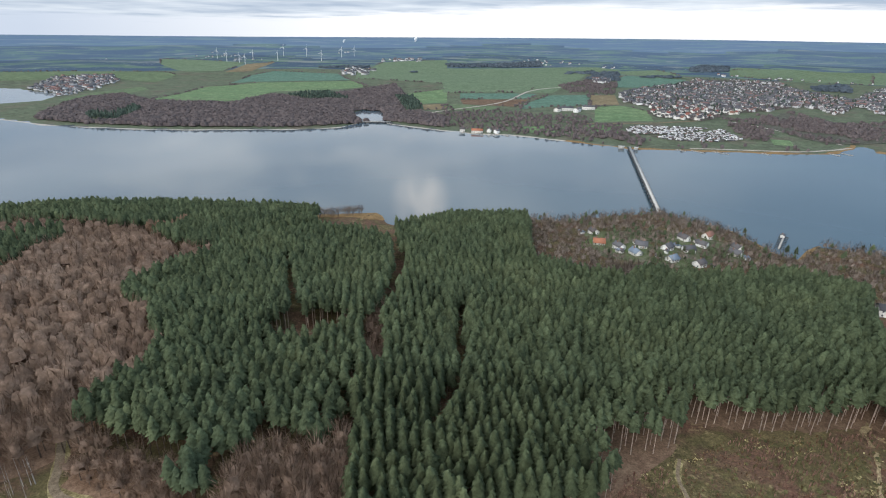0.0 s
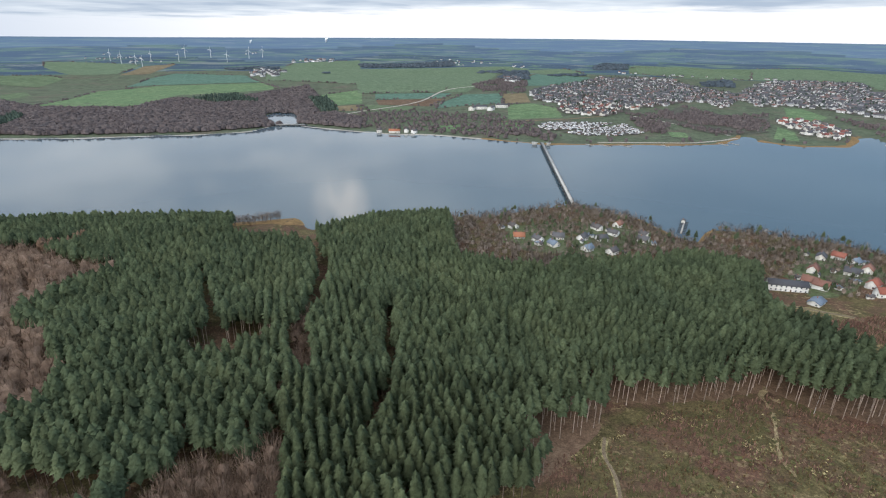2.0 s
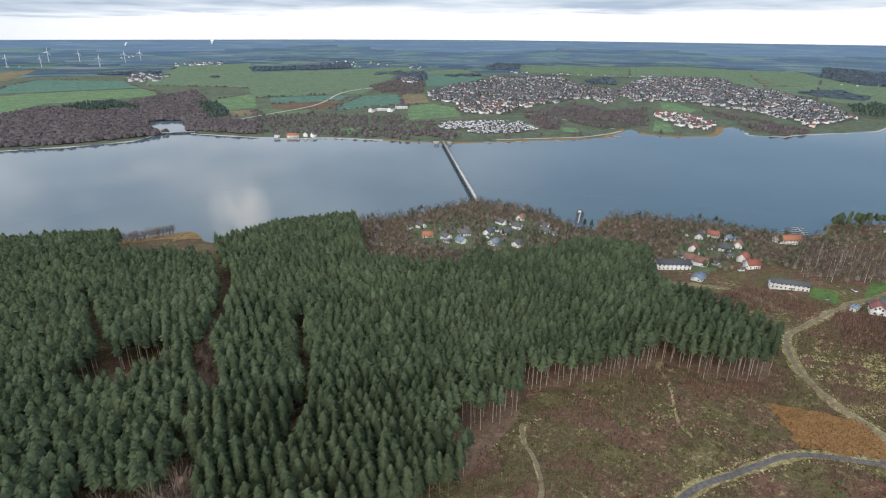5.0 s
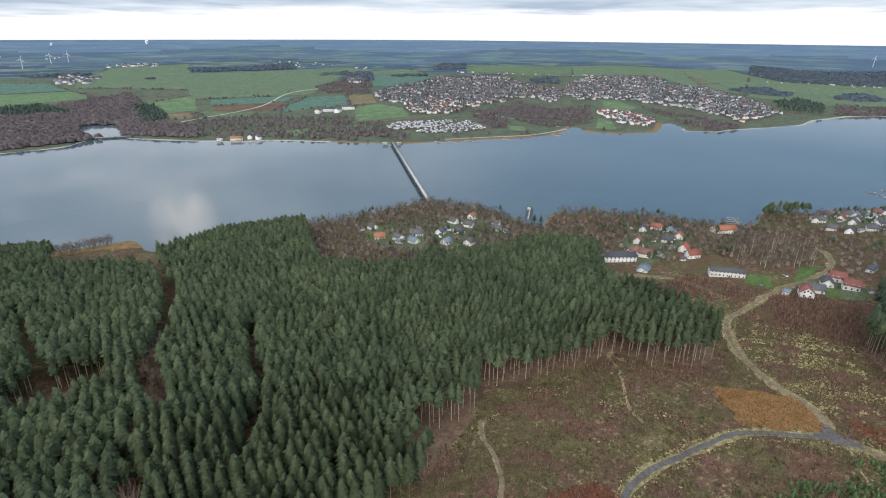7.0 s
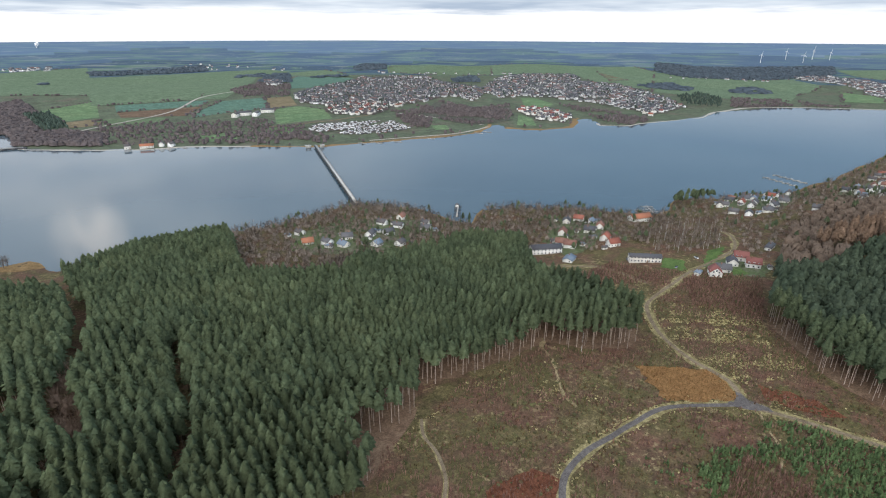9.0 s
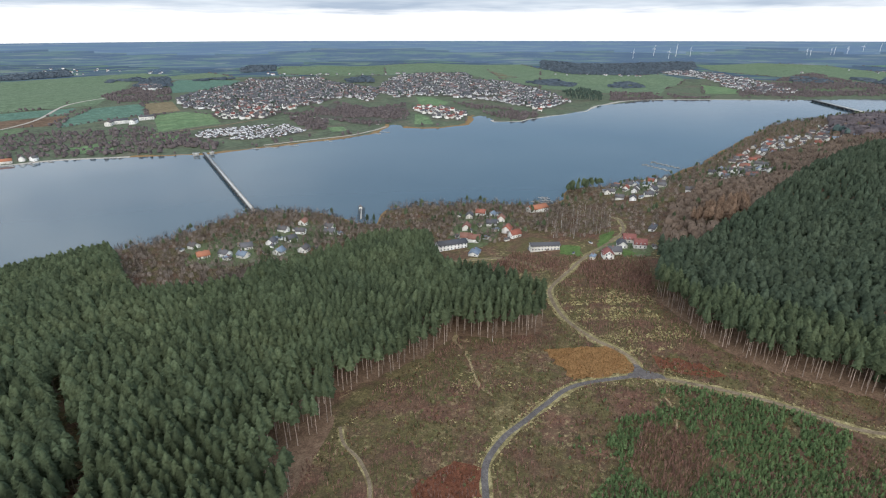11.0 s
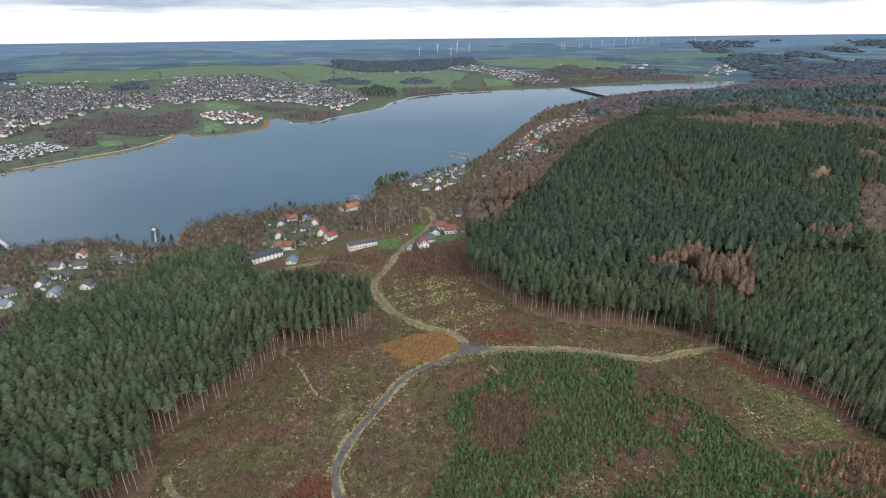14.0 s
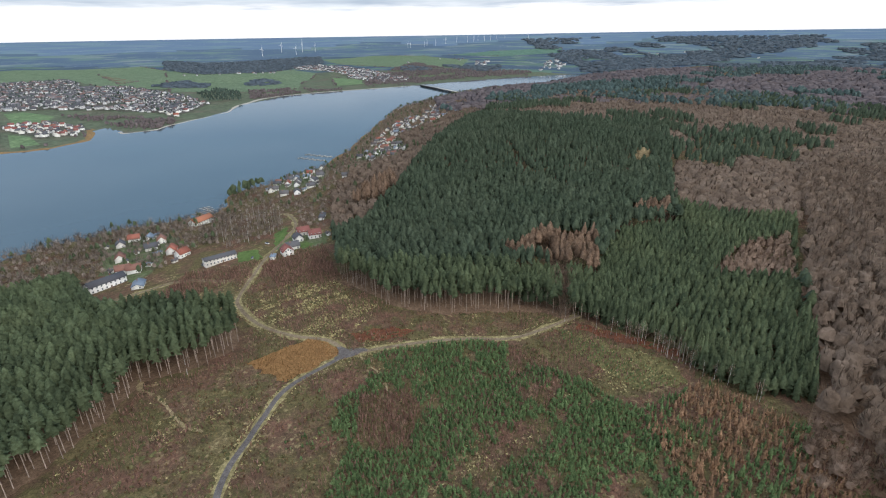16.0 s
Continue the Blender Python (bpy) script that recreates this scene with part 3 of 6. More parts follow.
LARCHES = [[(-261, 432), (-228, 454), (-218, 426), (-240, 412)], [(359, 32), (403, 1), (404, -39), (344, -37), (350, -15)], [(453, -65), (491, -105), (455, -106)], [(506, 201), (586, 177), (522, 153), (484, 181)]]
QUARRY = [(632, -103), (660, -107)]
OPENINGS = RIDES + [(QUARRY, 8)] + [(GLADE, None), (BROWN_PATCH, None)] + [(p, None) for p in LARCHES]

needles, far_needles = [NEEDLE, BARK], [NEEDLE_FAR, BARK]
SPRUCE_LABEL = "tall dark green spruce with bare lower trunk in a dense stand"
fore, middle = by_range(scatter(STAND_MIDDLE, 5.5, OPENINGS, 0.26), 200)[0], by_range(scatter(STAND_MIDDLE, 5.3, OPENINGS, 0.26), 200)[1]
middle = np.concatenate([fore[0], middle[0]]), np.concatenate([fore[1], middle[1]])
west = scatter(STAND_WEST, 5.3, OPENINGS, 0.28)
east = scatter(STAND_EAST, 5.2, OPENINGS, 0.3)
# trees along the felled edges have bare trunks far up
FELLED = [[(70, 168), (66, 176), (96, 175), (109, 197), (130, 192), (167, 191), (194, 196), (208, 177), (234, 163), (264, 187), (257, 239)],
          [(320, 139), (287, 92), (282, 59), (290, 29), (294, -2), (286, -18)], [(-98, 253), (-86, 272), (-60, 279), (-50, 272)]]


def split_edge(xy, width=20.0):
    near = np.min([edge_distance(*xy, line, False) for line in FELLED], 0) < width
    return (xy[0][near], xy[1][near]), (xy[0][~near], xy[1][~near])


edge_m, middle = split_edge(middle, 18.0)
edge_w, west = split_edge(west, 10.0)
edge_e, east = split_edge(east, 15.0)
m0, m1, m2 = by_range(middle, 215, 310)
n = 300
order = np.argsort(np.hypot(*m0))
as_things("spruce_tree", (m0[0][order[:n]], m0[1][order[:n]]), SPRUCE_NEAR, (19.5, 24.5), 0.21, needles, SPRUCE_LABEL, "spruce tree", "spruces at the near edge of the stand")
plant("spruce_stand", (m0[0][order[n:]], m0[1][order[n:]]), SPRUCE_NEAR, (19.5, 24.5), 0.21, needles, "dense stand of dark green spruces beside the clearing", "spruce wood")
plant("spruce_stand", m1, SPRUCE_MID, (19.5, 24.5), 0.20, needles, "dense stand of dark green spruces above the lake shore", "spruce wood")
plant("spruce_stand", m2, SPRUCE_FAR, (19.5, 24), 0.20, needles, "dense stand of dark green spruces near the lake shore", "spruce wood")
for k, places in enumerate((edge_m, edge_w)):
    plant("spruce_edge", places, SPRUCE_EDGE, (20, 24), 0.155, [NEEDLE, TRUNK], "row of tall spruces with long bare trunks at a felled edge", "spruce trees")
plant("spruce_edge", edge_e, SPRUCE_EDGE, (18, 23), 0.15, [NEEDLE, TRUNK], "tall pines with long bare trunks facing the clearing", "pine trees")
plant("spruce_stand", scatter(FIRS_WEST, 6.0), SPRUCE_FAR, (17, 22), 0.21, needles, "dark firs standing among bare beeches", "spruce wood")
w0, w1 = by_range(west, 300)
plant("spruce_stand", w0, SPRUCE_MID, (19, 23.5), 0.20, needles, "dense stand of dark green spruces beside bare beeches", "spruce wood")
plant("spruce_stand", w1, SPRUCE_FAR, (19, 23.5), 0.20, needles, "dense stand of dark green spruces along the shore", "spruce wood")
e0, e1, _ = by_range(east, 340, 560)
e2 = by_range(scatter(STAND_EAST, 6.4, OPENINGS), 560)[1]
plant("spruce_stand", e2, SPRUCE_FAR, (17, 22), 0.19, far_needles, "dark green spruce wood on the far side of the hill", "spruce wood")
k = edge_distance(*e0, [(284, -22), (279, -46), (261, -73), (240, -79), (225, -97), (225, -121), (213, -119), (283, -145)], False) < 13
plant("spruce_stand", (e0[0][k], e0[1][k]), SPRUCE_LOW, (14, 20), 0.18, needles, "dark green spruces branched down to the ground at the wood's edge", "spruce wood")
e0 = e0[0][~k], e0[1][~k]
YOUNGER = [(292, -20), (300, 18), (342, 20), (356, -38), (420, -60), (450, -110), (500, -112), (484, -209), (342, -158), (283, -145), (213, -119), (225, -97), (240, -79), (261, -73), (279, -46)]
e0, e1 = [(q[0][~inside(*q, YOUNGER)], q[1][~inside(*q, YOUNGER)]) for q in (e0, e1)]
q = scatter(YOUNGER, 4.3, OPENINGS, 0.3)
q = q[0][inside(*q, STAND_EAST)], q[1][inside(*q, STAND_EAST)]
plant("spruce_stand", q, SPRUCE_THICKET, (11, 14), 0.27, needles, "dense stand of younger dark green spruces with pointed tops", "spruce wood")
plant("spruce_stand", e0, SPRUCE_MID, (17, 22), 0.21, needles, "stand of dark green spruces and pines with tall bare trunks", "spruce wood")
plant("spruce_stand", e1, SPRUCE_FAR, (17, 22), 0.21, far_needles, "dark green spruce wood covering the low hill", "spruce wood")
for p in LARCHES:
    q = scatter(p, 5.2, (), 0.7)
    k = np.sin(q[0] / 9 + 1) * np.cos(q[1] / 7) > -0.45
    plant("larch_group", (q[0][k], q[1][k]), SPRUCE_MID, (16, 21), 0.20, [LARCH, BARK], "group of leafless orange-brown larches among spruces", "larch trees")

# leafless woods
BEECH_WEST = [(-430, 500), (-380, 415), (-335, 440), (-243, 424), (-233, 397), (-168, 370), (-187, 332), (-195, 295), (-186, 282), (-167, 275), (-159, 254),
              (-138, 230), (-139, 213), (-150, 184), (-145, 175), (-152, 165), (-165, 150), (-200, 110), (-320, 190), (-450, 330)]
BEECH_NEAR = [(-36, 173), (-47, 164), (-60, 173), (-72, 166), (-76, 150), (-74, 112), (-34, 100), (-27, 118), (-32, 154)]
BEECH_NEAR_WEST = [(-142, 172), (-126, 168), (-107, 159), (-95, 162), (-91, 150), (-95, 141), (-80, 132), (-84, 122), (-98, 128), (-118, 137), (-133, 141), (-142, 150)]
BEECH_EAST = [(214, -122), (283, -147), (350, -165), (470, -215), (620, -260), (700, -330), (640, -520), (420, -440), (250, -290), (160, -200), (140, -130)]
twigs, dull_twigs = [TWIG, BARK], [TWIG_GREY, BARK]
b0, b1 = by_range(scatter(BEECH_WEST, 8.2, [(FIRS_WEST, None)]), 250)
plant("beech_wood", b0, BARE_NEAR, (17, 23), 0.27, twigs, "leafless brown beech wood with rounded crowns", "beech wood")
plant("beech_wood", b1, BARE_MID, (18, 22), 0.30, twigs, "leafless brown beech wood on the slope to the lake", "beech wood")
plant("beech_wood", scatter(BEECH_NEAR, 7.0), BARE_NEAR, (17, 22), 0.25, twigs, "group of leafless brown beeches against dark spruces", "beech wood")
plant("beech_wood", scatter(BEECH_NEAR_WEST, 4.6, [([(-158, 178), (-148, 161), (-144, 152), (-138, 147), (-131, 145), (-117, 142), (-98, 134)], 4.5)]), BARE_NEAR, (7, 15), 0.27, twigs, "leafless brown trees beside the forest road", "beech wood")
b0, b1 = by_range(scatter(BEECH_EAST, 8.2), 235)
plant("beech_wood", b0, BARE_NEAR, (17, 22), 0.28, dull_twigs, "leafless grey-brown beech wood at the edge of the spruces", "beech wood")
plant("beech_wood", b1, BARE_MID, (17.5, 21.5), 0.31, dull_twigs, "leafless grey-brown beech wood on the hillside", "beech wood")
plant("ride_trees", scatter([(-42, 300), (-26, 300), (-24, 212), (-42, 212)], 5.5), BARE_NEAR, (13, 18), 0.24, twigs, "leafless brown trees along a forest ride", "bare trees")
plant("brown_patch", scatter(BROWN_PATCH, 5.0), BARE_MID, (9, 13), 0.24, twigs, "patch of leafless reddish-brown young trees in the spruces", "bare trees")


# ---- plan of the country: outlines in metres ----
WOOD_NORTH = [(-980, 1334), (-1060, 1630), (-997, 1716), (-814, 1516), (-585, 1494), (-541, 1734), (-430, 1684), (-298, 1898), (-186, 2069), (-108, 1671), (-55, 1441), (5, 1338), (-4, 1227), (-155, 1322), (-232, 1248), (-350, 1200), (-594, 1179), (-793, 1199), (-945, 1253)]
FIRS_NORTH_A = [(-846, 1288), (-785, 1299), (-800, 1417), (-751, 1364), (-744, 1227), (-803, 1228)]
FIRS_NORTH_B = [(-489, 1705), (-439, 1756), (-377, 1809), (-292, 1663), (-402, 1637)]
FIRS_NORTH_C = [(-156, 1731), (-103, 1735), (-57, 1468), (-101, 1446)]
HEDGE_NORTH = [(-6, 1442), (169, 1462), (291, 1423), (376, 1405), (340, 1264), (415, 1270), (358, 1102), (236, 1132), (138, 1170), (-5, 1236)]
WOOD_TOWN = [(706, 1306), (921, 1488), (963, 1322), (1086, 1338), (909, 1104), (776, 1105), (748, 1188), (738, 1314)]
WOOD_EAST_BANK = [(1239, 1290), (1250, 1131), (1265, 961), (1156, 879), (1084, 933), (1139, 1042), (1166, 1099)]
BLOCK_A = [(-1, 3241), (568, 3422), (530, 3137), (15, 3065)]
BLOCK_B = [(629, 2522), (793, 2844), (866, 2838), (734, 2399), (647, 2441)]
BLOCK_C = [(1301, 3048), (1437, 3203), (1545, 3093), (1432, 2859), (1228, 2819)]
BLOCK_D = [(1485, 2280), (1646, 2289), (1535, 2109), (1433, 2169)]
BLOCK_E = [(414, 2072), (607, 2429), (711, 2322), (562, 1848), (411, 1857)]
WOOD_FAR_EAST = [(2978, 2260), (2938, 1965), (3388, 1456), (3098, 1312), (2639, 1443), (2442, 1633), (2604, 1977)]
FIRS_EAST_BANK = [(1757, 1226), (1912, 1236), (1814, 1090), (1628, 983), (1584, 1081)]
WOOD_EAST_SHORE = [(1920, 1122), (2008, 1006), (2005, 851), (2063, 808), (2012, 787), (1919, 902), (1749, 952), (1671, 975)]
WOOD_DAM_NORTH = [(2280, 799), (3310, 824), (2873, 536), (2900, 123), (2752, 93), (2752, 102), (2455, 492), (2256, 559), (2135, 724)]
TOWN_WEST = [(590, 1884), (790, 2173), (953, 2339), (1122, 2515), (1286, 2494), (1414, 2385), (1398, 2207), (1358, 1891), (1237, 1660), (1027, 1439), (1041, 1607), (883, 1511), (745, 1446), (629, 1336), (535, 1401), (583, 1582), (536, 1669)]
TOWN_EAST = [(1547, 2067), (1755, 2207), (1974, 2209), (2140, 2129), (1894, 1813), (1952, 1657), (1771, 1345), (1646, 1173), (1584, 1058), (1420, 1012), (1282, 974), (1337, 1046), (1342, 1238), (1320, 1320), (1307, 1386), (1239, 1465), (1150, 1458), (1230, 1683)]
TOWN_SPIT = [(1080, 1294), (1145, 1206), (1100, 1060), (1013, 1027), (965, 1072), (1037, 1232)]
TOWN_NORTH = [(652, 2498), (703, 2553), (720, 2461), (649, 2260), (600, 2282)]
VILLAGE_WEST = [(-1435, 1914), (-1555, 2227), (-1389, 2335), (-1257, 2161), (-1185, 1877), (-1185, 1689), (-1272, 1724)]
VILLAGE_EAST = [(2870, 1411), (3025, 1296), (2933, 1160), (2689, 867), (2491, 644), (2381, 625), (2283, 753), (2619, 1033)]
CAMP = [(399, 1217), (439, 1262), (556, 1242), (601, 1242), (503, 1156), (401, 1164)]
CAMP_B = [(437, 1129), (514, 1166), (620, 1217), (612, 1110), (526, 1088), (465, 1098)]
HAMLET = [(-513, 2720), (-481, 2908), (-347, 2779), (-365, 2508), (-465, 2566)]
HAMLET_B = [(-411, 3445), (-137, 3556), (-145, 3327), (-375, 3281)]
HAMLET_C = [(3241, 466), (3283, 360), (3087, 346), (3056, 424)]
HAMLET_D = [(3302, 71), (3486, -54), (2977, -57), (3003, 48)]
RESORT = [(810, 305), (889, 317), (982, 281), (908, 250), (726, 194)]
RESORT_B = [(933, 324), (1187, 344), (1279, 318), (1445, 317), (1485, 288), (1429, 246), (1338, 179), (1252, 171), (1181, 224), (1041, 245), (982, 281)]
LAKESIDE = [(717, 413), (749, 401), (811, 382), (774, 331), (645, 290), (619, 318), (628, 357)]
HOUSES_A = [(151, 508, "w"), (146, 470, "o"), (169, 437, "b"), (181, 458, "d"), (204, 455, "d"), (196, 424, "b"), (224, 456, "d"), (267, 509, "r"), (235, 492, "d"), (269, 459, "d"), (216, 416, "w"), (246, 476, "w"), (160, 455, "w"), (282, 480, "w")]
HOUSES_B = [(340, 333, "r"), (341, 323, "r"), (405, 392, "d"), (425, 394, "r"), (427, 379, "b"), (414, 354, "r"), (390, 346, "d"), (380, 317, "r"), (372, 301, "r"), (366, 358, "r"), (374, 205, "m"), (386, 206, "d"), (405, 210, "d"), (420, 212, "m"), (413, 198, "m")]
HOUSES_C = [(651, 342, "r"), (624, 353, "d"), (620, 295, "d"), (702, 354, "d"), (597, 303, "d"), (655, 306, "d"), (644, 256, "d"), (598, 321, "d")]
LONGS = [(314, 326, "terrace"), (494, 368, "orange"), (359, 257, "school"), (470, 215, "shed"), (314, 297, "green")]
TURBINES_W = [(-1294, 3219), (-1197, 3102), (-1118, 3072), (-1064, 3004), (-1100, 3241), (-976, 3298), (-1014, 3558), (-873, 3570), (-740, 3377), (-653, 3566), (-586, 3641)]
TURBINES_E = [(3430, 1870), (3627, 1830), (3552, 1690), (3712, 1718), (3767, 1647), (4096, 1062), (4066, 1035), (4189, 957), (4192, 940), (4249, 885), (4352, 827), (4389, 748), (4417, 670), (4447, 623), (4482, 595), (4480, 544), (4547, 503), (4583, 458), (4644, 399), (4633, 212)]
WOOD_LANE = [(701, 1378), (762, 1376), (751, 1228), (657, 1089), (613, 1100), (644, 1228)]
WOOD_PARK = [(813, 1438), (1048, 1313), (918, 1163), (820, 1121), (769, 1188), (792, 1346)]
SHORE_STRIP = [(214, 1236), (293, 1200), (378, 1166), (420, 1100), (387, 1050), (340, 1045), (265, 1104), (196, 1152)]


def drape(name, poly, mat, lift=0.3, cell=25.0, smooth_edge=0.0):
    """A thin sheet laid over the ground inside a plan outline."""
    bm = bmesh.new()
    pts = [Vector((x, y, 0)) for x, y in poly]
    if smooth_edge:
        fine = []
        for a, b in zip(pts, pts[1:] + pts[:1]):
            k = max(1, int((b - a).length / smooth_edge))
            fine += [a.lerp(b, i / k) + Vector((random.uniform(-.42, .42), random.uniform(-.42, .42), 0)) * smooth_edge for i in range(k)]
        pts = fine
    bm.faces.new([bm.verts.new(p) for p in pts])
    bmesh.ops.triangulate(bm, faces=bm.faces[:])
    xs, ys = [p.x for p in pts], [p.y for p in pts]
    for lo, hi, axis in ((min(xs), max(xs), 0), (min(ys), max(ys), 1)):
        v = lo + cell
        while v < hi:
            co = (v, 0, 0) if axis == 0 else (0, v, 0)
            no = (1, 0, 0) if axis == 0 else (0, 1, 0)
            bmesh.ops.bisect_plane(bm, geom=bm.verts[:] + bm.edges[:] + bm.faces[:], plane_co=co, plane_no=no)
            v += cell
    z = height_at(np.array([v.co.x for v in bm.verts]), np.array([v.co.y for v in bm.verts]))
    for v, h in zip(bm.verts, z):
        v.co.z = h + lift
    bm.normal_update()
    for f in bm.faces:
        if f.normal.z < 0:
            f.normal_flip()
    me = bpy.data.meshes.new(name)
    bm.to_mesh(me)
    bm.free()
    me.materials.append(mat)
    for p in me.polygons:
        p.use_smooth = True
    return new(name, me)


def smooth_line(pts, gap):
    """Points on a smooth line through pts, about gap metres apart."""
    p = [np.array(q, float) for q in pts]
    p = [2 * p[0] - p[1]] + p + [2 * p[-1] - p[-2]]
    out = []
    for a, b, c, d in zip(p, p[1:], p[2:], p[3:]):
        n = max(1, int(np.linalg.norm(c - b) / gap))
        for i in range(n):
            t = i / n
            out.append(0.5 * (2 * b + (c - a) * t + (2 * a - 5 * b + 4 * c - d) * t * t + (3 * b - a - 3 * c + d) * t ** 3))
    return np.array(out + [p[-2]])


def ribbon(name, line, width, mat, lift=0.35, gap=4.0, wander=0.0, across=4):
    """A strip of ground along a line: roads, tracks, banks."""
    c = smooth_line(line, gap)
    d = np.gradient(c, axis=0)
    d /= np.linalg.norm(d, axis=1)[:, None] + 1e-9
    side = np.stack([-d[:, 1], d[:, 0]], -1)
    rows = []
    for k in range(across + 1):
        o = (k / across - 0.5) * width
        w = o * (1 + wander * np.interp(np.arange(len(c)), np.arange(0, len(c) + 3, 3), rng.uniform(-1, 1, len(np.arange(0, len(c) + 3, 3)))))
        q = c + side * w[:, None]
        rows.append(np.stack([q[:, 0], q[:, 1], height_at(q[:, 0], q[:, 1]) + lift - 0.05 * (k in (0, across))], -1))
    v = np.concatenate(rows)
    n = len(c)
    f = np.array([[k * n + i, k * n + i + 1, (k + 1) * n + i + 1, (k + 1) * n + i] for k in range(across) for i in range(n - 1)])
    return new(name, mesh_from(name, v, f[:, ::-1], [mat], True))


def part(name, v, f, mat, parent, label=""):
    ob = new(name, mesh_from(name, v, f, [mat]))
    ob.parent = parent
    return tagged(ob, label)


def block(x0, x1, y0, y1, z0, z1):
    v = np.array([(x, y, z) for z in (z0, z1) for x, y in ((x0, y0), (x1, y0), (x1, y1), (x0, y1))], float)
    return v, np.array([[3, 2, 1, 0], [4, 5, 6, 7], [0, 1, 5, 4], [1, 2, 6, 5], [2, 3, 7, 6], [3, 0, 4, 7]])


# ---- farmland and tracks ----
def crop(name, a, b, row=0.0):
    return mottled(name, [a, b], 70, 6, 0.95, 0.05)


# haze is put into the greens, most in the far crop
CROPS = {"bright": crop("winter_wheat", (0.112, 0.178, 0.092), (0.150, 0.205, 0.108)), "teal": crop("rape_field", (0.090, 0.158, 0.124), (0.108, 0.176, 0.130)),
         "olive": crop("meadow", (0.102, 0.142, 0.082), (0.128, 0.164, 0.094)), "brown": crop("plough", (0.13, 0.085, 0.06), (0.16, 0.11, 0.075)),
         "stubble": crop("stubble", (0.17, 0.14, 0.085), (0.21, 0.165, 0.105)),
         "far": crop("hazy_crop", (0.115, 0.160, 0.098), (0.135, 0.178, 0.112))}
CROP_LABELS = {"bright": "bright green winter crop field on gentle slope", "teal": "blue-green rape field beside other fields", "olive": "dull olive-green meadow among hedges",
               "brown": "bare brown ploughed field between green fields", "stubble": "pale tan stubble field beside green crops"}


FIELD_LINES = {}


def field(crop_name, poly):
    far = max(math.hypot(*p) for p in poly)
    # beyond 2800 m bright fields take the crop colour with painted haze
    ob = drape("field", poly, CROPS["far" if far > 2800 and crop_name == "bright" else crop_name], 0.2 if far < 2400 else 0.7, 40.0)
    FIELD_LINES[ob.name] = poly
    return tagged(ob, CROP_LABELS[crop_name], "field", kind="structure")


field("bright", [(-844, 1574), (-835, 1767), (-872, 2033), (-748, 2229), (-377, 2265), (-276, 2031), (-359, 1969), (-572, 1865), (-587, 1562), (-752, 1518)])
field("teal", [(-849, 2193), (-855, 2483), (-800, 2640), (-495, 2588), (-387, 2291), (-756, 2252)])
field("bright", [(-427, 2749), (-355, 3244), (6, 3517), (5, 2102), (-306, 2348), (-379, 2353)])
field("bright", [(-1609, 3201), (-1099, 3079), (-1026, 2601), (-1169, 2535), (-1460, 2894)])
field("stubble", [(-1001, 2551), (-1063, 3016), (-962, 3194), (-901, 2622)])
field("olive", [(-1847, 2329), (-1277, 2520), (-1166, 2444), (-1116, 2143), (-1319, 2230), (-1543, 2142), (-1657, 2077)])
field("bright", [(-128, 1837), (5, 1954), (5, 1649), (-71, 1617)])
field("stubble", [(-70, 1601), (5, 1619), (5, 1500), (-58, 1504)])
field("olive", [(-1132, 1610), (-1139, 1801), (-1071, 1974), (-1003, 1880), (-1013, 1594), (-1025, 1511)])
field("bright", [(-15, 2967), (546, 3085), (827, 3089), (916, 2968), (678, 2723), (467, 2120), (354, 1852), (-8, 1860)])
field("brown", [(131, 1950), (311, 1984), (291, 1880), (136, 1871)])
field("teal", [(49, 1847), (303, 1836), (260, 1731), (46, 1723)])
field("brown", [(46, 1711), (258, 1713), (197, 1568), (52, 1612)])
field("olive", [(-7, 1619), (155, 1560), (133, 1478), (-6, 1489)])
field("teal", [(250, 1656), (335, 1798), (472, 1832), (422, 1612), (323, 1589), (199, 1520)])
field("stubble", [(474, 1819), (558, 1835), (511, 1625), (423, 1611)])
field("bright", [(429, 1584), (509, 1607), (555, 1509), (510, 1339), (360, 1315)])
field("bright", [(314, 1262), (404, 1276), (373, 1161), (300, 1177)])
field("bright", [(178, 1242), (260, 1260), (238, 1177), (176, 1175)])
field("teal", [(755, 2511), (867, 2709), (1076, 2515), (888, 2195), (635, 2100)])
field("bright", [(808, 2898), (1114, 2974), (1104, 2553), (881, 2755)])
field("olive", [(1493, 2983), (1788, 2973), (2058, 2727), (1780, 2343), (1581, 2405), (1482, 2490), (1326, 2638)])
field("bright", [(1569, 3081), (2076, 2757), (2363, 2637), (2691, 2190), (2558, 1918), (1936, 1452), (1914, 1726), (2096, 2086), (1727, 2302), (1528, 2427), (1375, 2607)])
field("brown", [(2399, 2204), (2137, 1759), (2034, 1780)])
field("bright", [(2547, 1934), (2663, 1819), (2590, 1500), (2799, 1359), (2578, 1130), (2249, 1061), (1942, 937), (1849, 1262), (1851, 1406)])
field("bright", [(2488, 1020), (2424, 851), (2234, 770), (2145, 864)])
field("bright", [(3254, 1379), (3585, 1167), (3598, 837), (3408, 506), (2952, 491), (2820, 646), (2890, 795), (3097, 1226)])
field("teal", [(3654, 695), (3942, 444), (4118, -45), (3847, -49), (3710, 344)])
field("olive", [(2743, 753), (2692, 556), (2508, 536), (2546, 659)])
field("bright", [(1213, 1435), (1254, 1412), (1227, 1290), (1147, 1232), (1099, 1278)])
field("bright", [(982, 1167), (971, 1099), (906, 1007), (870, 1038)])
field("bright", [(676, 1126), (713, 1117), (689, 1061), (654, 1071)])

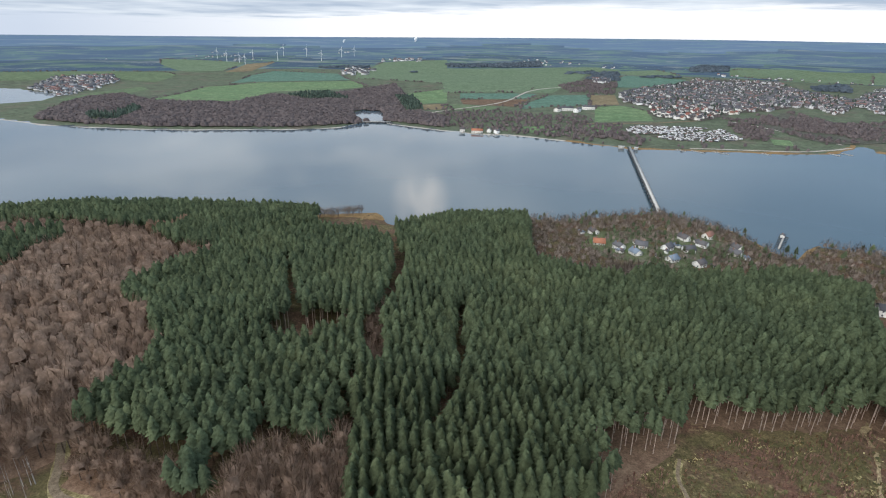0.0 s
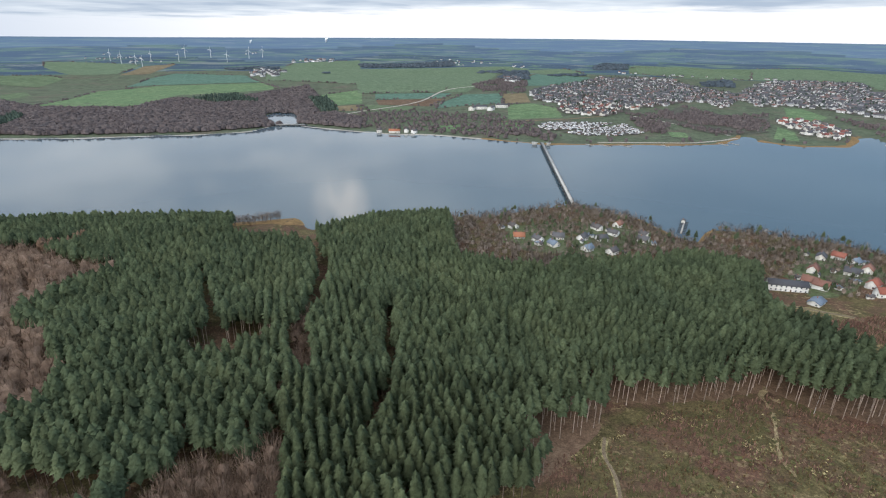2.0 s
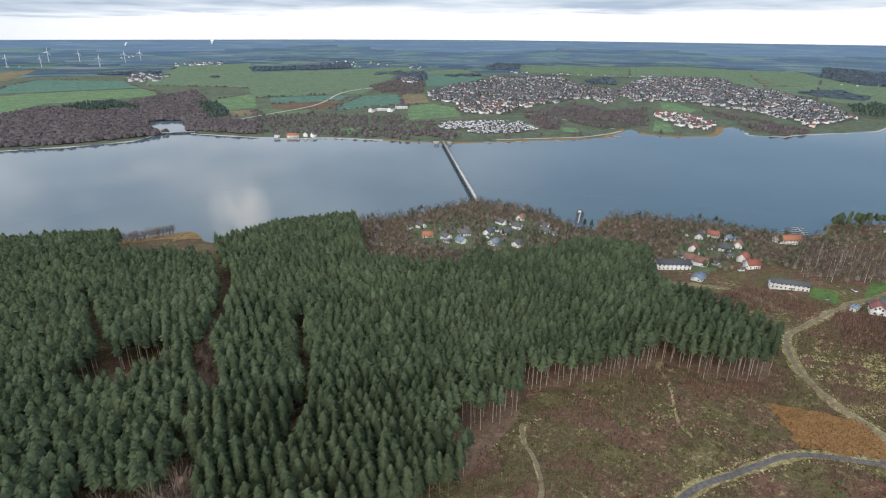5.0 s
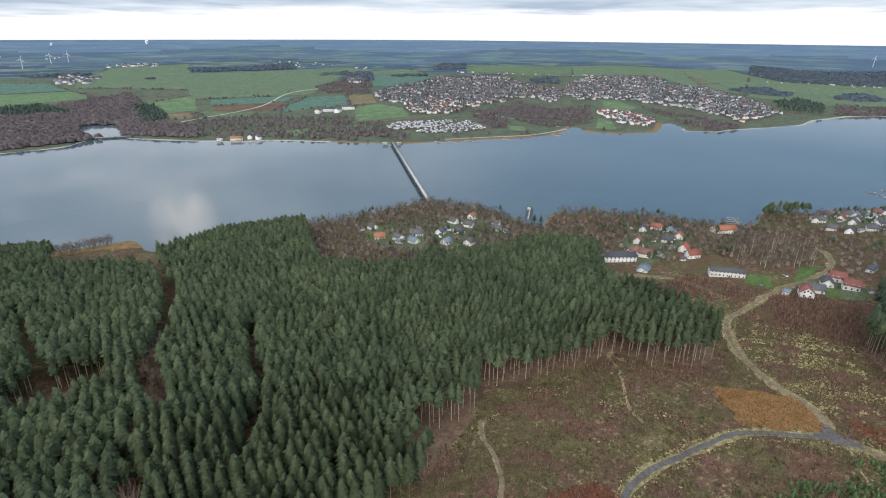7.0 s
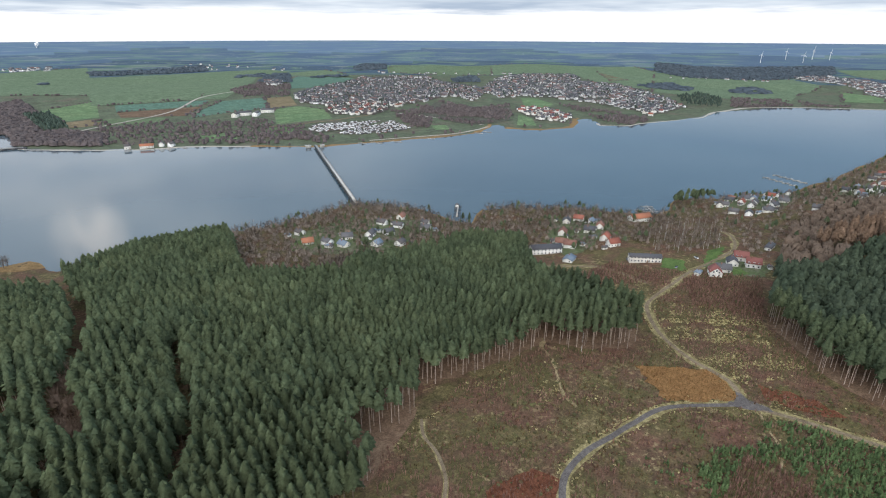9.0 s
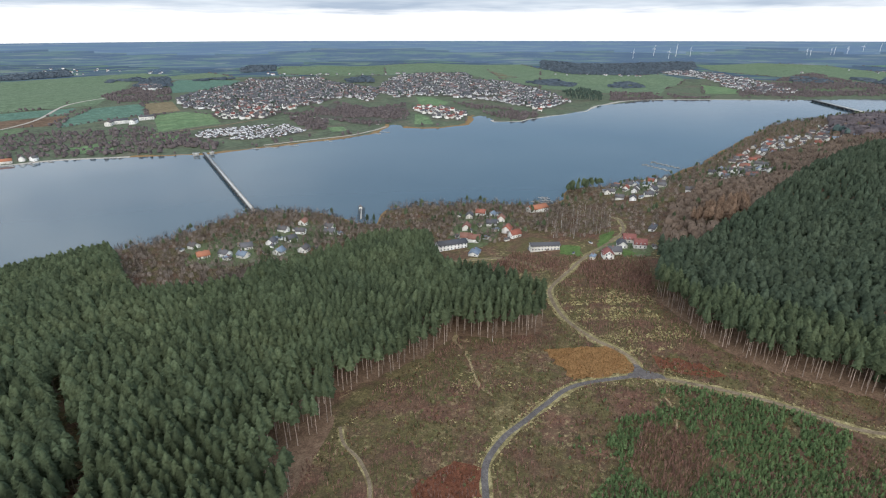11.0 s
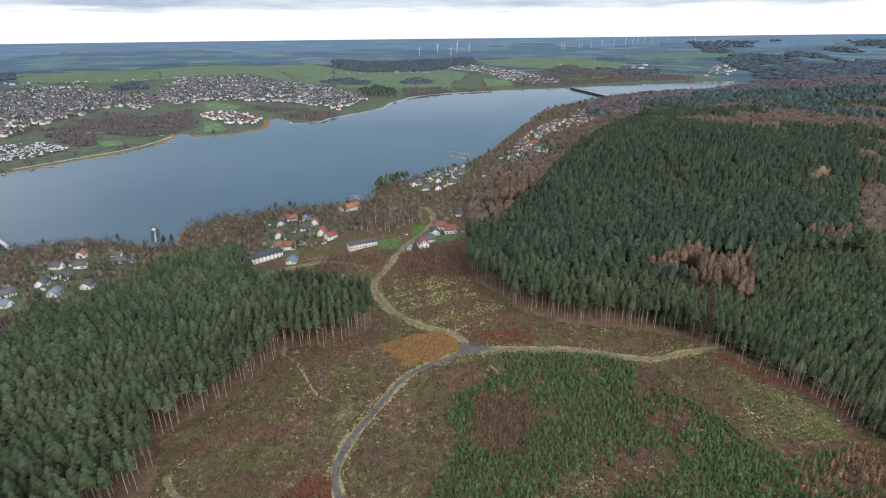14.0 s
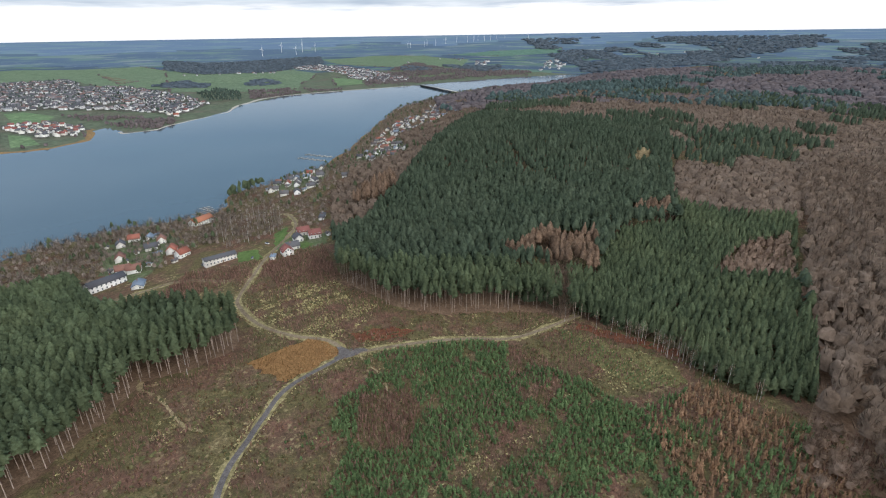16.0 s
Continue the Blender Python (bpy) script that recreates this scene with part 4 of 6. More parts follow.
ASPHALT = mottled("forest_asphalt", [(0.108, 0.096, 0.092), (0.152, 0.135, 0.128)], 7, 0.5, 0.95, 0.02)
GRAVEL = mottled("gravel_track", [(0.165, 0.125, 0.085), (0.25, 0.195, 0.135)], 6, 0.6, 0.98, 0.02)
VERGE = mottled("dry_verge", [(0.125, 0.098, 0.050), (0.235, 0.195, 0.092), (0.37, 0.31, 0.165)], 3.5, 0.6)
SAND = mottled("bare_sand", [(0.17, 0.13, 0.07), (0.36, 0.28, 0.165)], 3, 0.5)
STRAW = mottled("orange_grass", [(0.24, 0.130, 0.055), (0.36, 0.200, 0.085)], 4, 0.6, relief=0.4, thin=0.3)
BRACKEN = mottled("bracken", [(0.165, 0.066, 0.040), (0.240, 0.100, 0.060)], 4, 0.6, relief=0.4, thin=0.3)
LAWN = mottled("lawn", [(0.08, 0.125, 0.038), (0.105, 0.155, 0.05)], 12, 1.0)
LITTER = mottled("needle_litter", [(0.140, 0.088, 0.060), (0.205, 0.138, 0.092)], 6, 0.7)
PALE = mottled("pale_gravel", [(0.33, 0.30, 0.26), (0.45, 0.41, 0.36)], 10, 1.0)
REED = mottled("reed", [(0.19, 0.12, 0.055), (0.28, 0.18, 0.085)], 10, 1.5)

ROAD = [(80, 66), (94, 80), (105, 92), (115, 100), (129, 113), (147, 119), (164, 120), (179, 121), (203, 120), (234, 102)]
ROAD_NORTH = [(234, 101), (246, 116), (249, 141), (260, 168), (281, 193), (297, 203), (337, 213), (368, 220), (417, 225), (446, 232), (487, 257), (510, 281)]
ROAD_EAST = [(234, 101), (242, 85), (252, 58), (257, 38), (262, 11), (293, -24)]
ROAD_WEST = [(-158, 178), (-148, 161), (-144, 152), (-138, 147), (-131, 145), (-117, 142), (-98, 134)]
for name, line, width, mat, label in (
        ("road", ROAD, 2.7, ASPHALT, "narrow grey asphalt forest road through the clearing"), ("road", ROAD_NORTH, 2.5, GRAVEL, "brown gravel forest road down to the houses"),
        ("road", ROAD_EAST, 2.4, GRAVEL, "pale gravel forest track with grassy verges"), ("road", ROAD_WEST, 3.2, GRAVEL, "curved gravel forest road between bare trees"),
        ("road", [(99, 174), (94, 163), (93, 150), (88, 136), (80, 125)], 1.4, GRAVEL, "narrow worn dirt track through brown heath"),
        ("road", [(321, 224), (323, 267), (306, 284), (283, 300)], 3.0, GRAVEL, "brown dirt track behind the spruces"),
        ("road", [(-96, 250), (-86, 260), (-77, 273)], 2.4, GRAVEL, "reddish dirt track in a forest glade")):
    tagged(ribbon("verge", line, width + (3.0 if width > 2.3 else 1.0), VERGE, 0.14, 3.0, 0.5), "dry yellowish grass verge along a forest road", "verge", kind="structure")
    tagged(ribbon(name, line, width, mat, 0.30, 3.0, 0.06), label, "road", kind="structure")
tagged(drape("road_fork", [(226, 107), (235, 106), (241, 110), (240, 100), (241, 90), (234, 97)], ASPHALT, 0.34, 5.0, 2.0), "grey asphalt fork where forest roads meet", "road", kind="structure")

for name, poly, mat, label in (
        ("orange_grass", [(219, 153), (249, 127), (238, 106), (228, 109), (207, 125)], STRAW, "patch of orange-brown dry grass beside the road"),
        ("bracken_patch", [(101, 124), (122, 122), (126, 112), (114, 103), (91, 117)], BRACKEN, "patch of rust-red dead bracken beside the road"),
        ("bracken_patch", [(255, 107), (264, 83), (261, 70), (250, 82), (246, 98)], BRACKEN, "patch of rust-red dead bracken near the road fork"),
        ("bracken_patch", [(284, -22), (262, -73), (254, -72), (276, -20)], BRACKEN, "rust-red dead bracken strip below birches"),
        ("lawn", [(377, 253), (386, 240), (366, 222), (356, 240)], LAWN, "green lawn beside the long white building"),
        ("lawn", [(421, 242), (445, 240), (421, 228), (387, 222)], LAWN, "green verge beside the road to the lake"),
        ("lawn", [(131, 478), (144, 487), (138, 452), (127, 453)], LAWN, "small bright green garden lawn"),
        ("forest_floor", [(60, 150), (66, 178), (98, 178), (110, 199), (130, 194), (167, 193), (196, 198), (208, 179), (234, 165), (264, 189), (262, 215), (200, 230), (100, 225), (45, 200)], LITTER, "reddish-brown needle litter under spruces"),
        ("forest_floor", [(321, 136), (288, 90), (280, 59), (288, 29), (292, -2), (284, -18), (310, -20), (330, 60), (350, 120)], LITTER, "brown needle litter under pines and spruces"),
        ("forest_floor", GLADE, LITTER, "reddish-brown floor of a small forest glade")):
    tagged(drape(name, poly, mat, 0.2, 12.0, 3.5), label, name.replace("_", " "), kind="structure")

for line, width in (([(197, 200), (190, 194), (187, 184)], 2.6), ([(186, 181), (180, 172), (173, 162), (168, 154), (166, 143)], 1.5), ([(192, 193), (196, 186)], 1.5), ([(238, 98), (228, 88), (218, 76), (206, 70)], 1.0)):
    tagged(ribbon("sand_scar", line, width, SAND, 0.22, 1.2, 0.75), "bare pale sandy gully in the heath", "sand scar", kind="structure")
for poly in ([(337, 333), (356, 345), (362, 338), (345, 326)], [(151, 448), (165, 455), (168, 446), (155, 440)], [(190, 446), (200, 452), (205, 446), (196, 440)], [(392, 206), (402, 200), (396, 190), (386, 197)], [(402, 330), (412, 338), (418, 330), (408, 322)]):
    tagged(drape("lawn", poly, LAWN, 0.25, 12.0, 3.0), "small green garden lawn between houses", "lawn", kind="structure")

# fallen leaves under the bare woods
LEAVES = mottled("fallen_leaves", [(0.17, 0.105, 0.068), (0.24, 0.155, 0.105)], 8, 0.8)
for poly in (BEECH_WEST, BEECH_NEAR, BEECH_NEAR_WEST, BEECH_EAST):
    tagged(drape("fallen_leaves", poly, LEAVES, 0.1, 15.0, 4.0), "brown fallen leaves under bare beeches", "leaf litter", kind="structure")

# banks of the lake
tagged(ribbon("bank", NORTH_SHORE[21:33], 14, PALE, 0.25, 12.0, 0.3), "pale stony bank along the northern shore", "bank", kind="structure")
tagged(ribbon("bank", NORTH_SHORE[2:10], 12, PALE, 0.25, 12.0, 0.3), "pale stony bank below the wooded shore", "bank", kind="structure")
tagged(ribbon("bank", NORTH_SHORE[11:16], 34, REED, 0.3, 8.0, 0.3), "orange-brown reed bed round a low spit", "reed bed", kind="structure")
tagged(ribbon("bank", NORTH_SHORE[16:22], 26, REED, 0.3, 8.0, 0.3), "brown reedy lake shore below the camp site", "reed bed", kind="structure")
tagged(ribbon("bank", SOUTH_SHORE[15:30], 8, REED, 0.25, 6.0, 0.4), "brown reedy southern shore of the lake", "bank", kind="structure")
tagged(ribbon("promenade", [(470, 1030), (560, 1022), (660, 1012), (735, 1030), (800, 1060)], 7, PALE, 0.5, 10.0), "pale gravel promenade along the far shore", "path", kind="structure")
tagged(ribbon("road", [(700, 1335), (760, 1215), (790, 1130), (800, 1085)], 9, PALE, 0.7, 12.0), "pale road from the town to the lake", "road", kind="structure")
tagged(ribbon("road", [(-60, 1420), (160, 1640), (290, 1900), (420, 2030)], 8, PALE, 0.9, 30.0), "pale country lane between green fields", "road", kind="structure")
tagged(ribbon("road", [(330, 1285), (480, 1300), (640, 1350)], 8, GRAVEL, 0.7, 20.0), "straight country road past the camp site", "road", kind="structure")

TOWN_SOIL = mottled("town_ground", [(0.070, 0.076, 0.055), (0.105, 0.10, 0.085)], 30, 4)
for poly in (TOWN_WEST, TOWN_EAST, TOWN_SPIT, WOOD_TOWN, CAMP, CAMP_B, VILLAGE_WEST, VILLAGE_EAST):
    tagged(drape("town_ground", poly, TOWN_SOIL, 0.9, 60.0, 30.0), "dull gardens and streets between houses", "gardens", kind="structure")

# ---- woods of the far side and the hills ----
# greyed, bluish base colours: some haze is painted into far-shore trees
HAZY_WOODS = mottled("hazy_wood", [(0.122, 0.100, 0.100), (0.152, 0.127, 0.125)], 45, 5, island=0.06, thin=0.2)
HAZY_FIR = mottled("hazy_fir", [(0.042, 0.062, 0.052), (0.062, 0.084, 0.066)], 20, 5, island=0.3)
# the blue-grey stands for haze, painted into the distant woods
HAZY_DISTANT = mottled("distant_wood", [(0.092, 0.116, 0.140), (0.112, 0.138, 0.164)], 90, 12, island=0.08, thin=0.3)
far_twigs, far_firs, distant = [HAZY_WOODS, HAZY_WOODS], [HAZY_FIR, HAZY_FIR], [HAZY_DISTANT, HAZY_DISTANT]
FIRS = [FIRS_NORTH_A, FIRS_NORTH_B, FIRS_NORTH_C]
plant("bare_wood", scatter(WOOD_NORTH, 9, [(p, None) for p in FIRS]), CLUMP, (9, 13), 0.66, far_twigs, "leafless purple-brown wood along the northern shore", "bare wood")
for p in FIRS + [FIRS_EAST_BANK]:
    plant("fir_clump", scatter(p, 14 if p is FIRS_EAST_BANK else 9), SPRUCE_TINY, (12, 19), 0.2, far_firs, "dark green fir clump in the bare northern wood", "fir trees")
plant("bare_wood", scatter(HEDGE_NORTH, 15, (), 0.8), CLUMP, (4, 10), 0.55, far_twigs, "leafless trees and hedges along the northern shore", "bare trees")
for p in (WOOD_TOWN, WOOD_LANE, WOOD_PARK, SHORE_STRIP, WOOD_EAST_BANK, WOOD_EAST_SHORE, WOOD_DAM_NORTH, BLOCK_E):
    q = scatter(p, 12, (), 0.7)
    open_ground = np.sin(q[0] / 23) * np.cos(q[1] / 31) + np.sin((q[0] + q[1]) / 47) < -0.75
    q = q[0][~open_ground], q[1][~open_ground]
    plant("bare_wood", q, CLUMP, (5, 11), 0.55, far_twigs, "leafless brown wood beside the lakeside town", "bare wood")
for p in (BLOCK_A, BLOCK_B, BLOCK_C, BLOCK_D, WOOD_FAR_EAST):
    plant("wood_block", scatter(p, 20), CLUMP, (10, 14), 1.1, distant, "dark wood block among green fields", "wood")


def patchy(x, y, size, shift):
    return np.sin(x / size + shift) * np.cos(y / (size * 0.8) - shift) + 0.6 * np.sin((x + y) / (size * 0.45) + 2 * shift) + 0.4 * np.sin((x - 1.7 * y) / (size * 0.27))


def ring_points(n, az0, az1, d0, d1, seed):
    r = np.random.default_rng(seed)
    a, d = np.radians(r.uniform(az0, az1, n)), r.uniform(d0, d1, n)
    x, y = d * np.sin(a), d * np.cos(a)
    ok = shore(x, y) > 25
    return x[ok], y[ok]


def only(xy, keep):
    return xy[0][keep], xy[1][keep]


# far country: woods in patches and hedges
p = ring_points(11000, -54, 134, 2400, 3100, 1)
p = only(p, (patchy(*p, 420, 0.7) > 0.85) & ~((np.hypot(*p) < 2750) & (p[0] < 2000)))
plant("distant_wood", p, CLUMP, (8, 12), 2.2, distant, "distant woods and hedges on the plain, tinted blue-grey as haze", "distant wood")
p = ring_points(7500, 74, 134, 1250, 2600, 2)
away = edge_distance(*p, STAND_EAST)
p = only(p, ~inside(*p, STAND_EAST) & ~inside(*p, BEECH_EAST) & (away > 12) & (p[1] < np.interp(p[0], [600, 1600, 2000, 2400, 4800], [100, 330, 60, -80, -250])))
# bluer variants of the wood colours: haze painted onto the hills
HAZY_HILL_TWIG = mottled("hazy_hill_twig", [(0.124, 0.104, 0.110), (0.150, 0.126, 0.130)], 60, 5, island=0.06, thin=0.2)
HAZY_HILL_FIR = mottled("hazy_hill_fir", [(0.050, 0.076, 0.074), (0.068, 0.096, 0.090)], 20, 5, island=0.2)
kind = patchy(*p, 260, 2.1)
plant("hill_wood", only(p, kind > -0.35), CLUMP, (14, 19), 0.85, [HAZY_HILL_TWIG, HAZY_HILL_TWIG], "leafless purple-brown woods on rolling hills", "hill wood")
plant("hill_spruces", only(p, kind <= -0.35), SPRUCE_TINY, (17, 23), 0.36, [HAZY_HILL_FIR, HAZY_HILL_FIR], "dark green spruce woods on rolling hills", "hill spruces")
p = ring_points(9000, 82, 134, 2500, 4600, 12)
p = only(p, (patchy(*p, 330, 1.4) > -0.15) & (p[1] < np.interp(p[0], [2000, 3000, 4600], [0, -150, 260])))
plant("distant_wood", p, CLUMP, (10, 16), 1.7, distant, "woods on the distant hills, tinted blue-grey as haze", "distant wood")
HILL_NEAR = [(400, 174), (512, 160), (642, 166), (844, 165), (976, 130), (1300, 165), (1450, 230), (1330, 330), (1250, 260), (1180, 215), (1040, 235), (970, 275), (905, 245), (726, 190), (640, 250), (560, 240)]

def hedges():
    """Low hedges and field trees along some of the borders between fields."""
    hx, hy = [], []
    for ob in [o for o in bpy.data.objects if o.name.startswith("field")]:
        r = np.random.default_rng(len(hx) + 5)
        co = FIELD_LINES[ob.name]
        for (ax, ay), (bx, by) in zip(co, co[1:] + co[:1]):
            if r.uniform() < 0.45:
                continue
            n = int(math.hypot(bx - ax, by - ay) / 13)
            for k in range(n):
                if patchy(ax + (bx - ax) * k / n, ay + (by - ay) * k / n, 90, 0.7) > -0.2:
                    hx.append(ax + (bx - ax) * k / n + r.normal(0, 3))
                    hy.append(ay + (by - ay) * k / n + r.normal(0, 3))
    p = np.array(hx), np.array(hy)
    plant("field_hedges", only(p, shore(*p) > 20), CLUMP, (2.5, 8), 0.75, far_twigs, "leafless hedges and single trees between fields", "hedges")


hedges()

# ---- buildings ----
RENDER = varied("render_wall", [(0.80, 0.79, 0.76), (0.68, 0.66, 0.60), (0.82, 0.81, 0.79), (0.60, 0.56, 0.50)], 0.85, 0.2)
ROOF_RED = varied("red_tiles", [(0.24, 0.085, 0.06), (0.33, 0.12, 0.085), (0.20, 0.10, 0.08), (0.27, 0.14, 0.105)], 0.8, 0.2)
ROOF_DARK = varied("dark_tiles", [(0.075, 0.075, 0.085), (0.13, 0.125, 0.13), (0.10, 0.085, 0.08)], 0.7, 0.3)
ROOF_BLUE = varied("slate_roof", [(0.15, 0.19, 0.245), (0.20, 0.245, 0.30)], 0.5, 0.4)
ROOF_ORANGE = varied("orange_tiles", [(0.40, 0.17, 0.10), (0.36, 0.145, 0.085)], 0.8, 0.2)
ROOF_MAROON = varied("maroon_tiles", [(0.20, 0.075, 0.07), (0.25, 0.10, 0.085)], 0.8, 0.2)
PANE = varied("window_pane", [(0.06, 0.07, 0.085), (0.10, 0.115, 0.13)], 0.15, 0.5)
FRAME_WHITE = varied("white_frame", [(0.75, 0.75, 0.74), (0.8, 0.8, 0.8)], 0.5, 0.3)
BRICKWORK = varied("chimney_brick", [(0.25, 0.12, 0.09), (0.30, 0.17, 0.13)], 0.9, 0.1)
DOOR_WOOD = varied("door_wood", [(0.12, 0.07, 0.04), (0.20, 0.12, 0.07)], 0.6, 0.3)
CONCRETE = mottled("concrete", [(0.34, 0.33, 0.31), (0.46, 0.45, 0.43)], 8, 0.8, 0.85, 0.2)
STEEL_WHITE = mottled("white_steel", [(0.72, 0.73, 0.74), (0.8, 0.8, 0.8)], 10, 2, 0.4, 0.4)
PLANK = mottled("jetty_plank", [(0.33, 0.31, 0.29), (0.45, 0.43, 0.40)], 4, 0.5)
DARK_STEEL = mottled("dark_steel", [(0.06, 0.065, 0.07), (0.10, 0.10, 0.105)], 5, 0.6, 0.6, 0.3)


def gable(L, W, eaves, rise):
    l, w, r = L / 2, W / 2, eaves + rise
    v = np.array([(-l, -w, -2), (l, -w, -2), (l, w, -2), (-l, w, -2), (-l, -w, eaves), (l, -w, eaves), (l, w, eaves), (-l, w, eaves), (-l, 0, r - .05), (l, 0, r - .05)], float)
    f = np.array([[0, 1, 5], [0, 5, 4], [2, 3, 7], [2, 7, 6], [1, 2, 6], [1, 6, 5], [5, 6, 9], [3, 0, 4], [3, 4, 7], [7, 4, 8], [4, 5, 9], [4, 9, 8], [6, 7, 8], [6, 8, 9]])
    return v, f


def roof_shell(L, W, eaves, rise, over=0.6, thick=0.28):
    l, w = L / 2 + over, W / 2 + over
    drop = rise * over / (W / 2)
    prof = [(-w, eaves - drop), (0, eaves + rise), (w, eaves - drop), (w, eaves - drop + thick), (0, eaves + rise + thick), (-w, eaves - drop + thick)]
    v = np.array([(x, y, z) for x in (-l, l) for y, z in prof], float)
    f = [[i, (i + 1) % 6, (i + 1) % 6 + 6, i + 6] for i in range(6)] + [[0, 5, 4, 1], [1, 4, 3, 2], [6, 7, 10, 11], [7, 8, 9, 10]]
    return v, np.array(f)


def make_house(label, L, W, eaves, rise, roof, storeys=1, bays=3, small=False, group="", name="house"):
    root = tagged(new(name), label, "house" if name == "house" else name.replace("_", " "), group)
    wall = part("wall", *gable(L, W, eaves, rise), RENDER, root)
    top = part("roof", *roof_shell(L, W, eaves, rise), roof, root)
    c = block(L * 0.18 - 0.35, L * 0.18 + 0.35, W * 0.1 - 0.3, W * 0.1 + 0.3, eaves + rise * 0.5, eaves + rise + 1.1)
    ch = new("chimney", mesh_from("chimney", *c, [BRICKWORK]))
    ch.parent = top
    glass = mesh_from("pane", *block(-0.52, 0.52, -0.03, 0.03, -0.62, 0.62), [PANE])
    border = mesh_from("window", *block(-0.64, 0.64, -0.02, 0.02, -0.74, 0.74), [FRAME_WHITE])
    spots = []
    for s in range(storeys):
        z = 1.6 + 2.7 * s
        for b in range(bays):
            x = (b + 0.5) / bays * L - L / 2
            spots += [(x, -W / 2, z, 0), (x, W / 2, z, 180)]
        spots += [(L / 2, -W * 0.22, z, 90), (L / 2, W * 0.22, z, 90), (-L / 2, -W * 0.22, z, -90), (-L / 2, W * 0.22, z, -90)]
    spots += [(L / 2, 0, eaves + rise * 0.35, 90), (-L / 2, 0, eaves + rise * 0.35, -90)]
    if small:
        for x, y, z, a in spots[:4]:
            wn = new("window", glass)
            wn.parent, wn.matrix_basis = root, pose(x, y, z, 0, 0, a) @ pose(0, -0.02, 0)
        spots = []
    for x, y, z, a in spots[:: 2 if storeys == 1 else 1] + (spots[1:2] if not small else []):
        m = pose(x, y, z, 0, 0, a) @ pose(0, -0.01, 0)
        wn = new("window", border)
        wn.parent, wn.matrix_basis = root, m
        pn = new("pane", glass)
        pn.parent, pn.matrix_basis = wn, pose(0, -0.02, 0)
    dr = new("door", mesh_from("door", *block(-0.5, 0.5, -0.05, 0.05, 0, 2.05), [DOOR_WOOD]))
    dr.parent, dr.matrix_basis = root, pose(L / 2 / bays if bays % 2 == 0 else L / bays * 0.5, -W / 2 - 0.02, 0.1)
    return root


def down_at(x, y):
    return float(height_at(np.array([x]), np.array([y]))[0])


LAKE_HOUSES = "houses on the southern shore"
KINDS = {
    "w": make_house("white rendered house with grey tiled roof among bare trees", 9.5, 7.7, 3.6, 2.6, ROOF_DARK, 1, 3, group=LAKE_HOUSES),
    "o": make_house("house with bright orange tiled roof beside a green lawn", 10.3, 8.6, 2.9, 3.1, ROOF_ORANGE, 1, 3, group=LAKE_HOUSES),
    "b": make_house("white house with blue-grey slate roof among gardens", 9.5, 7.7, 3.1, 2.9, ROOF_BLUE, 1, 3, group=LAKE_HOUSES),
    "d": make_house("white house with dark tiled gable roof among bare trees", 10.3, 7.7, 3.3, 3.1, ROOF_DARK, 1, 3, group=LAKE_HOUSES),
    "r": make_house("white house with red tiled gable roof among bare trees", 10.3, 7.7, 3.8, 3.3, ROOF_RED, 1, 3, group=LAKE_HOUSES),
    "m": make_house("large white house with dark maroon tiled roof", 10.3, 8.6, 4.1, 3.4, ROOF_MAROON, 2, 3, group=LAKE_HOUSES)}
used = set()


def put_house(kind, x, y, turn):
    m = pose(x, y, down_at(x, y), 0, 0, turn)
    if kind in used:
        return copy_thing(KINDS[kind], m)
    used.add(kind)
    KINDS[kind].matrix_basis = m
    return KINDS[kind]


HOMES = []
for x, y, kind in HOUSES_A + HOUSES_B + HOUSES_C:
    put_house(kind, x, y, random.choice((20, 110, 35, 125, -10)) + random.uniform(-8, 8))
    HOMES.append((x, y))
for poly, gap in ((RESORT, 21), (RESORT_B, 23), (LAKESIDE, 28)):
    for x, y in zip(*scatter(poly, gap, (), 0.5)):
        put_house(random.choice("dwddrb"), x, y, random.choice((10, 100)) + random.uniform(-15, 15))
        HOMES.append((x, y))
SHED = make_house("small dark-roofed garden shed beside a house", 4.5, 3.2, 2.2, 1.0, ROOF_DARK, 1, 1, True, "garden sheds", "garden_shed")
GARAGE = make_house("white garage with flat grey roof beside a house", 6.5, 3.6, 2.6, 0.35, ROOF_BLUE, 1, 1, True, "garages", "garage")
for k, (x, y, kind) in enumerate(HOUSES_A + HOUSES_B + HOUSES_C):
    a = random.uniform(0, 6.283)
    px, py = x + 12 * math.cos(a), y + 12 * math.sin(a)
    if min(math.hypot(px - hx, py - hy) for hx, hy in HOMES) < 9:
        continue
    m = pose(px, py, down_at(px, py), 0, 0, random.uniform(0, 180))
    proto = SHED if k % 3 else GARAGE
    if proto.name in used:
        copy_thing(proto, m)
    else:
        used.add(proto.name)
        proto.matrix_basis = m

LONG = {"terrace": ("long_house", "long white two-storey terrace with dark grey-brown roof", 27, 10, 5.4, 2.6, ROOF_DARK, 2, 8, -22), "orange": ("long_house", "long lakeside inn with orange tiled roof", 25, 11, 5.4, 3.4, ROOF_ORANGE, 2, 7, -12),
        "school": ("long_house", "long white two-storey building with grey roof beside a lawn", 25, 8, 4.8, 1.6, ROOF_DARK, 2, 9, -38), "shed": ("long_shed", "long low white shed with flat dark roof", 16, 5, 2.8, 0.6, ROOF_DARK, 1, 5, 15),
        "green": ("wooden_cabin", "low cabin with grey-green roof among trees", 12, 8, 2.4, 1.8, ROOF_BLUE, 1, 3, 30)}
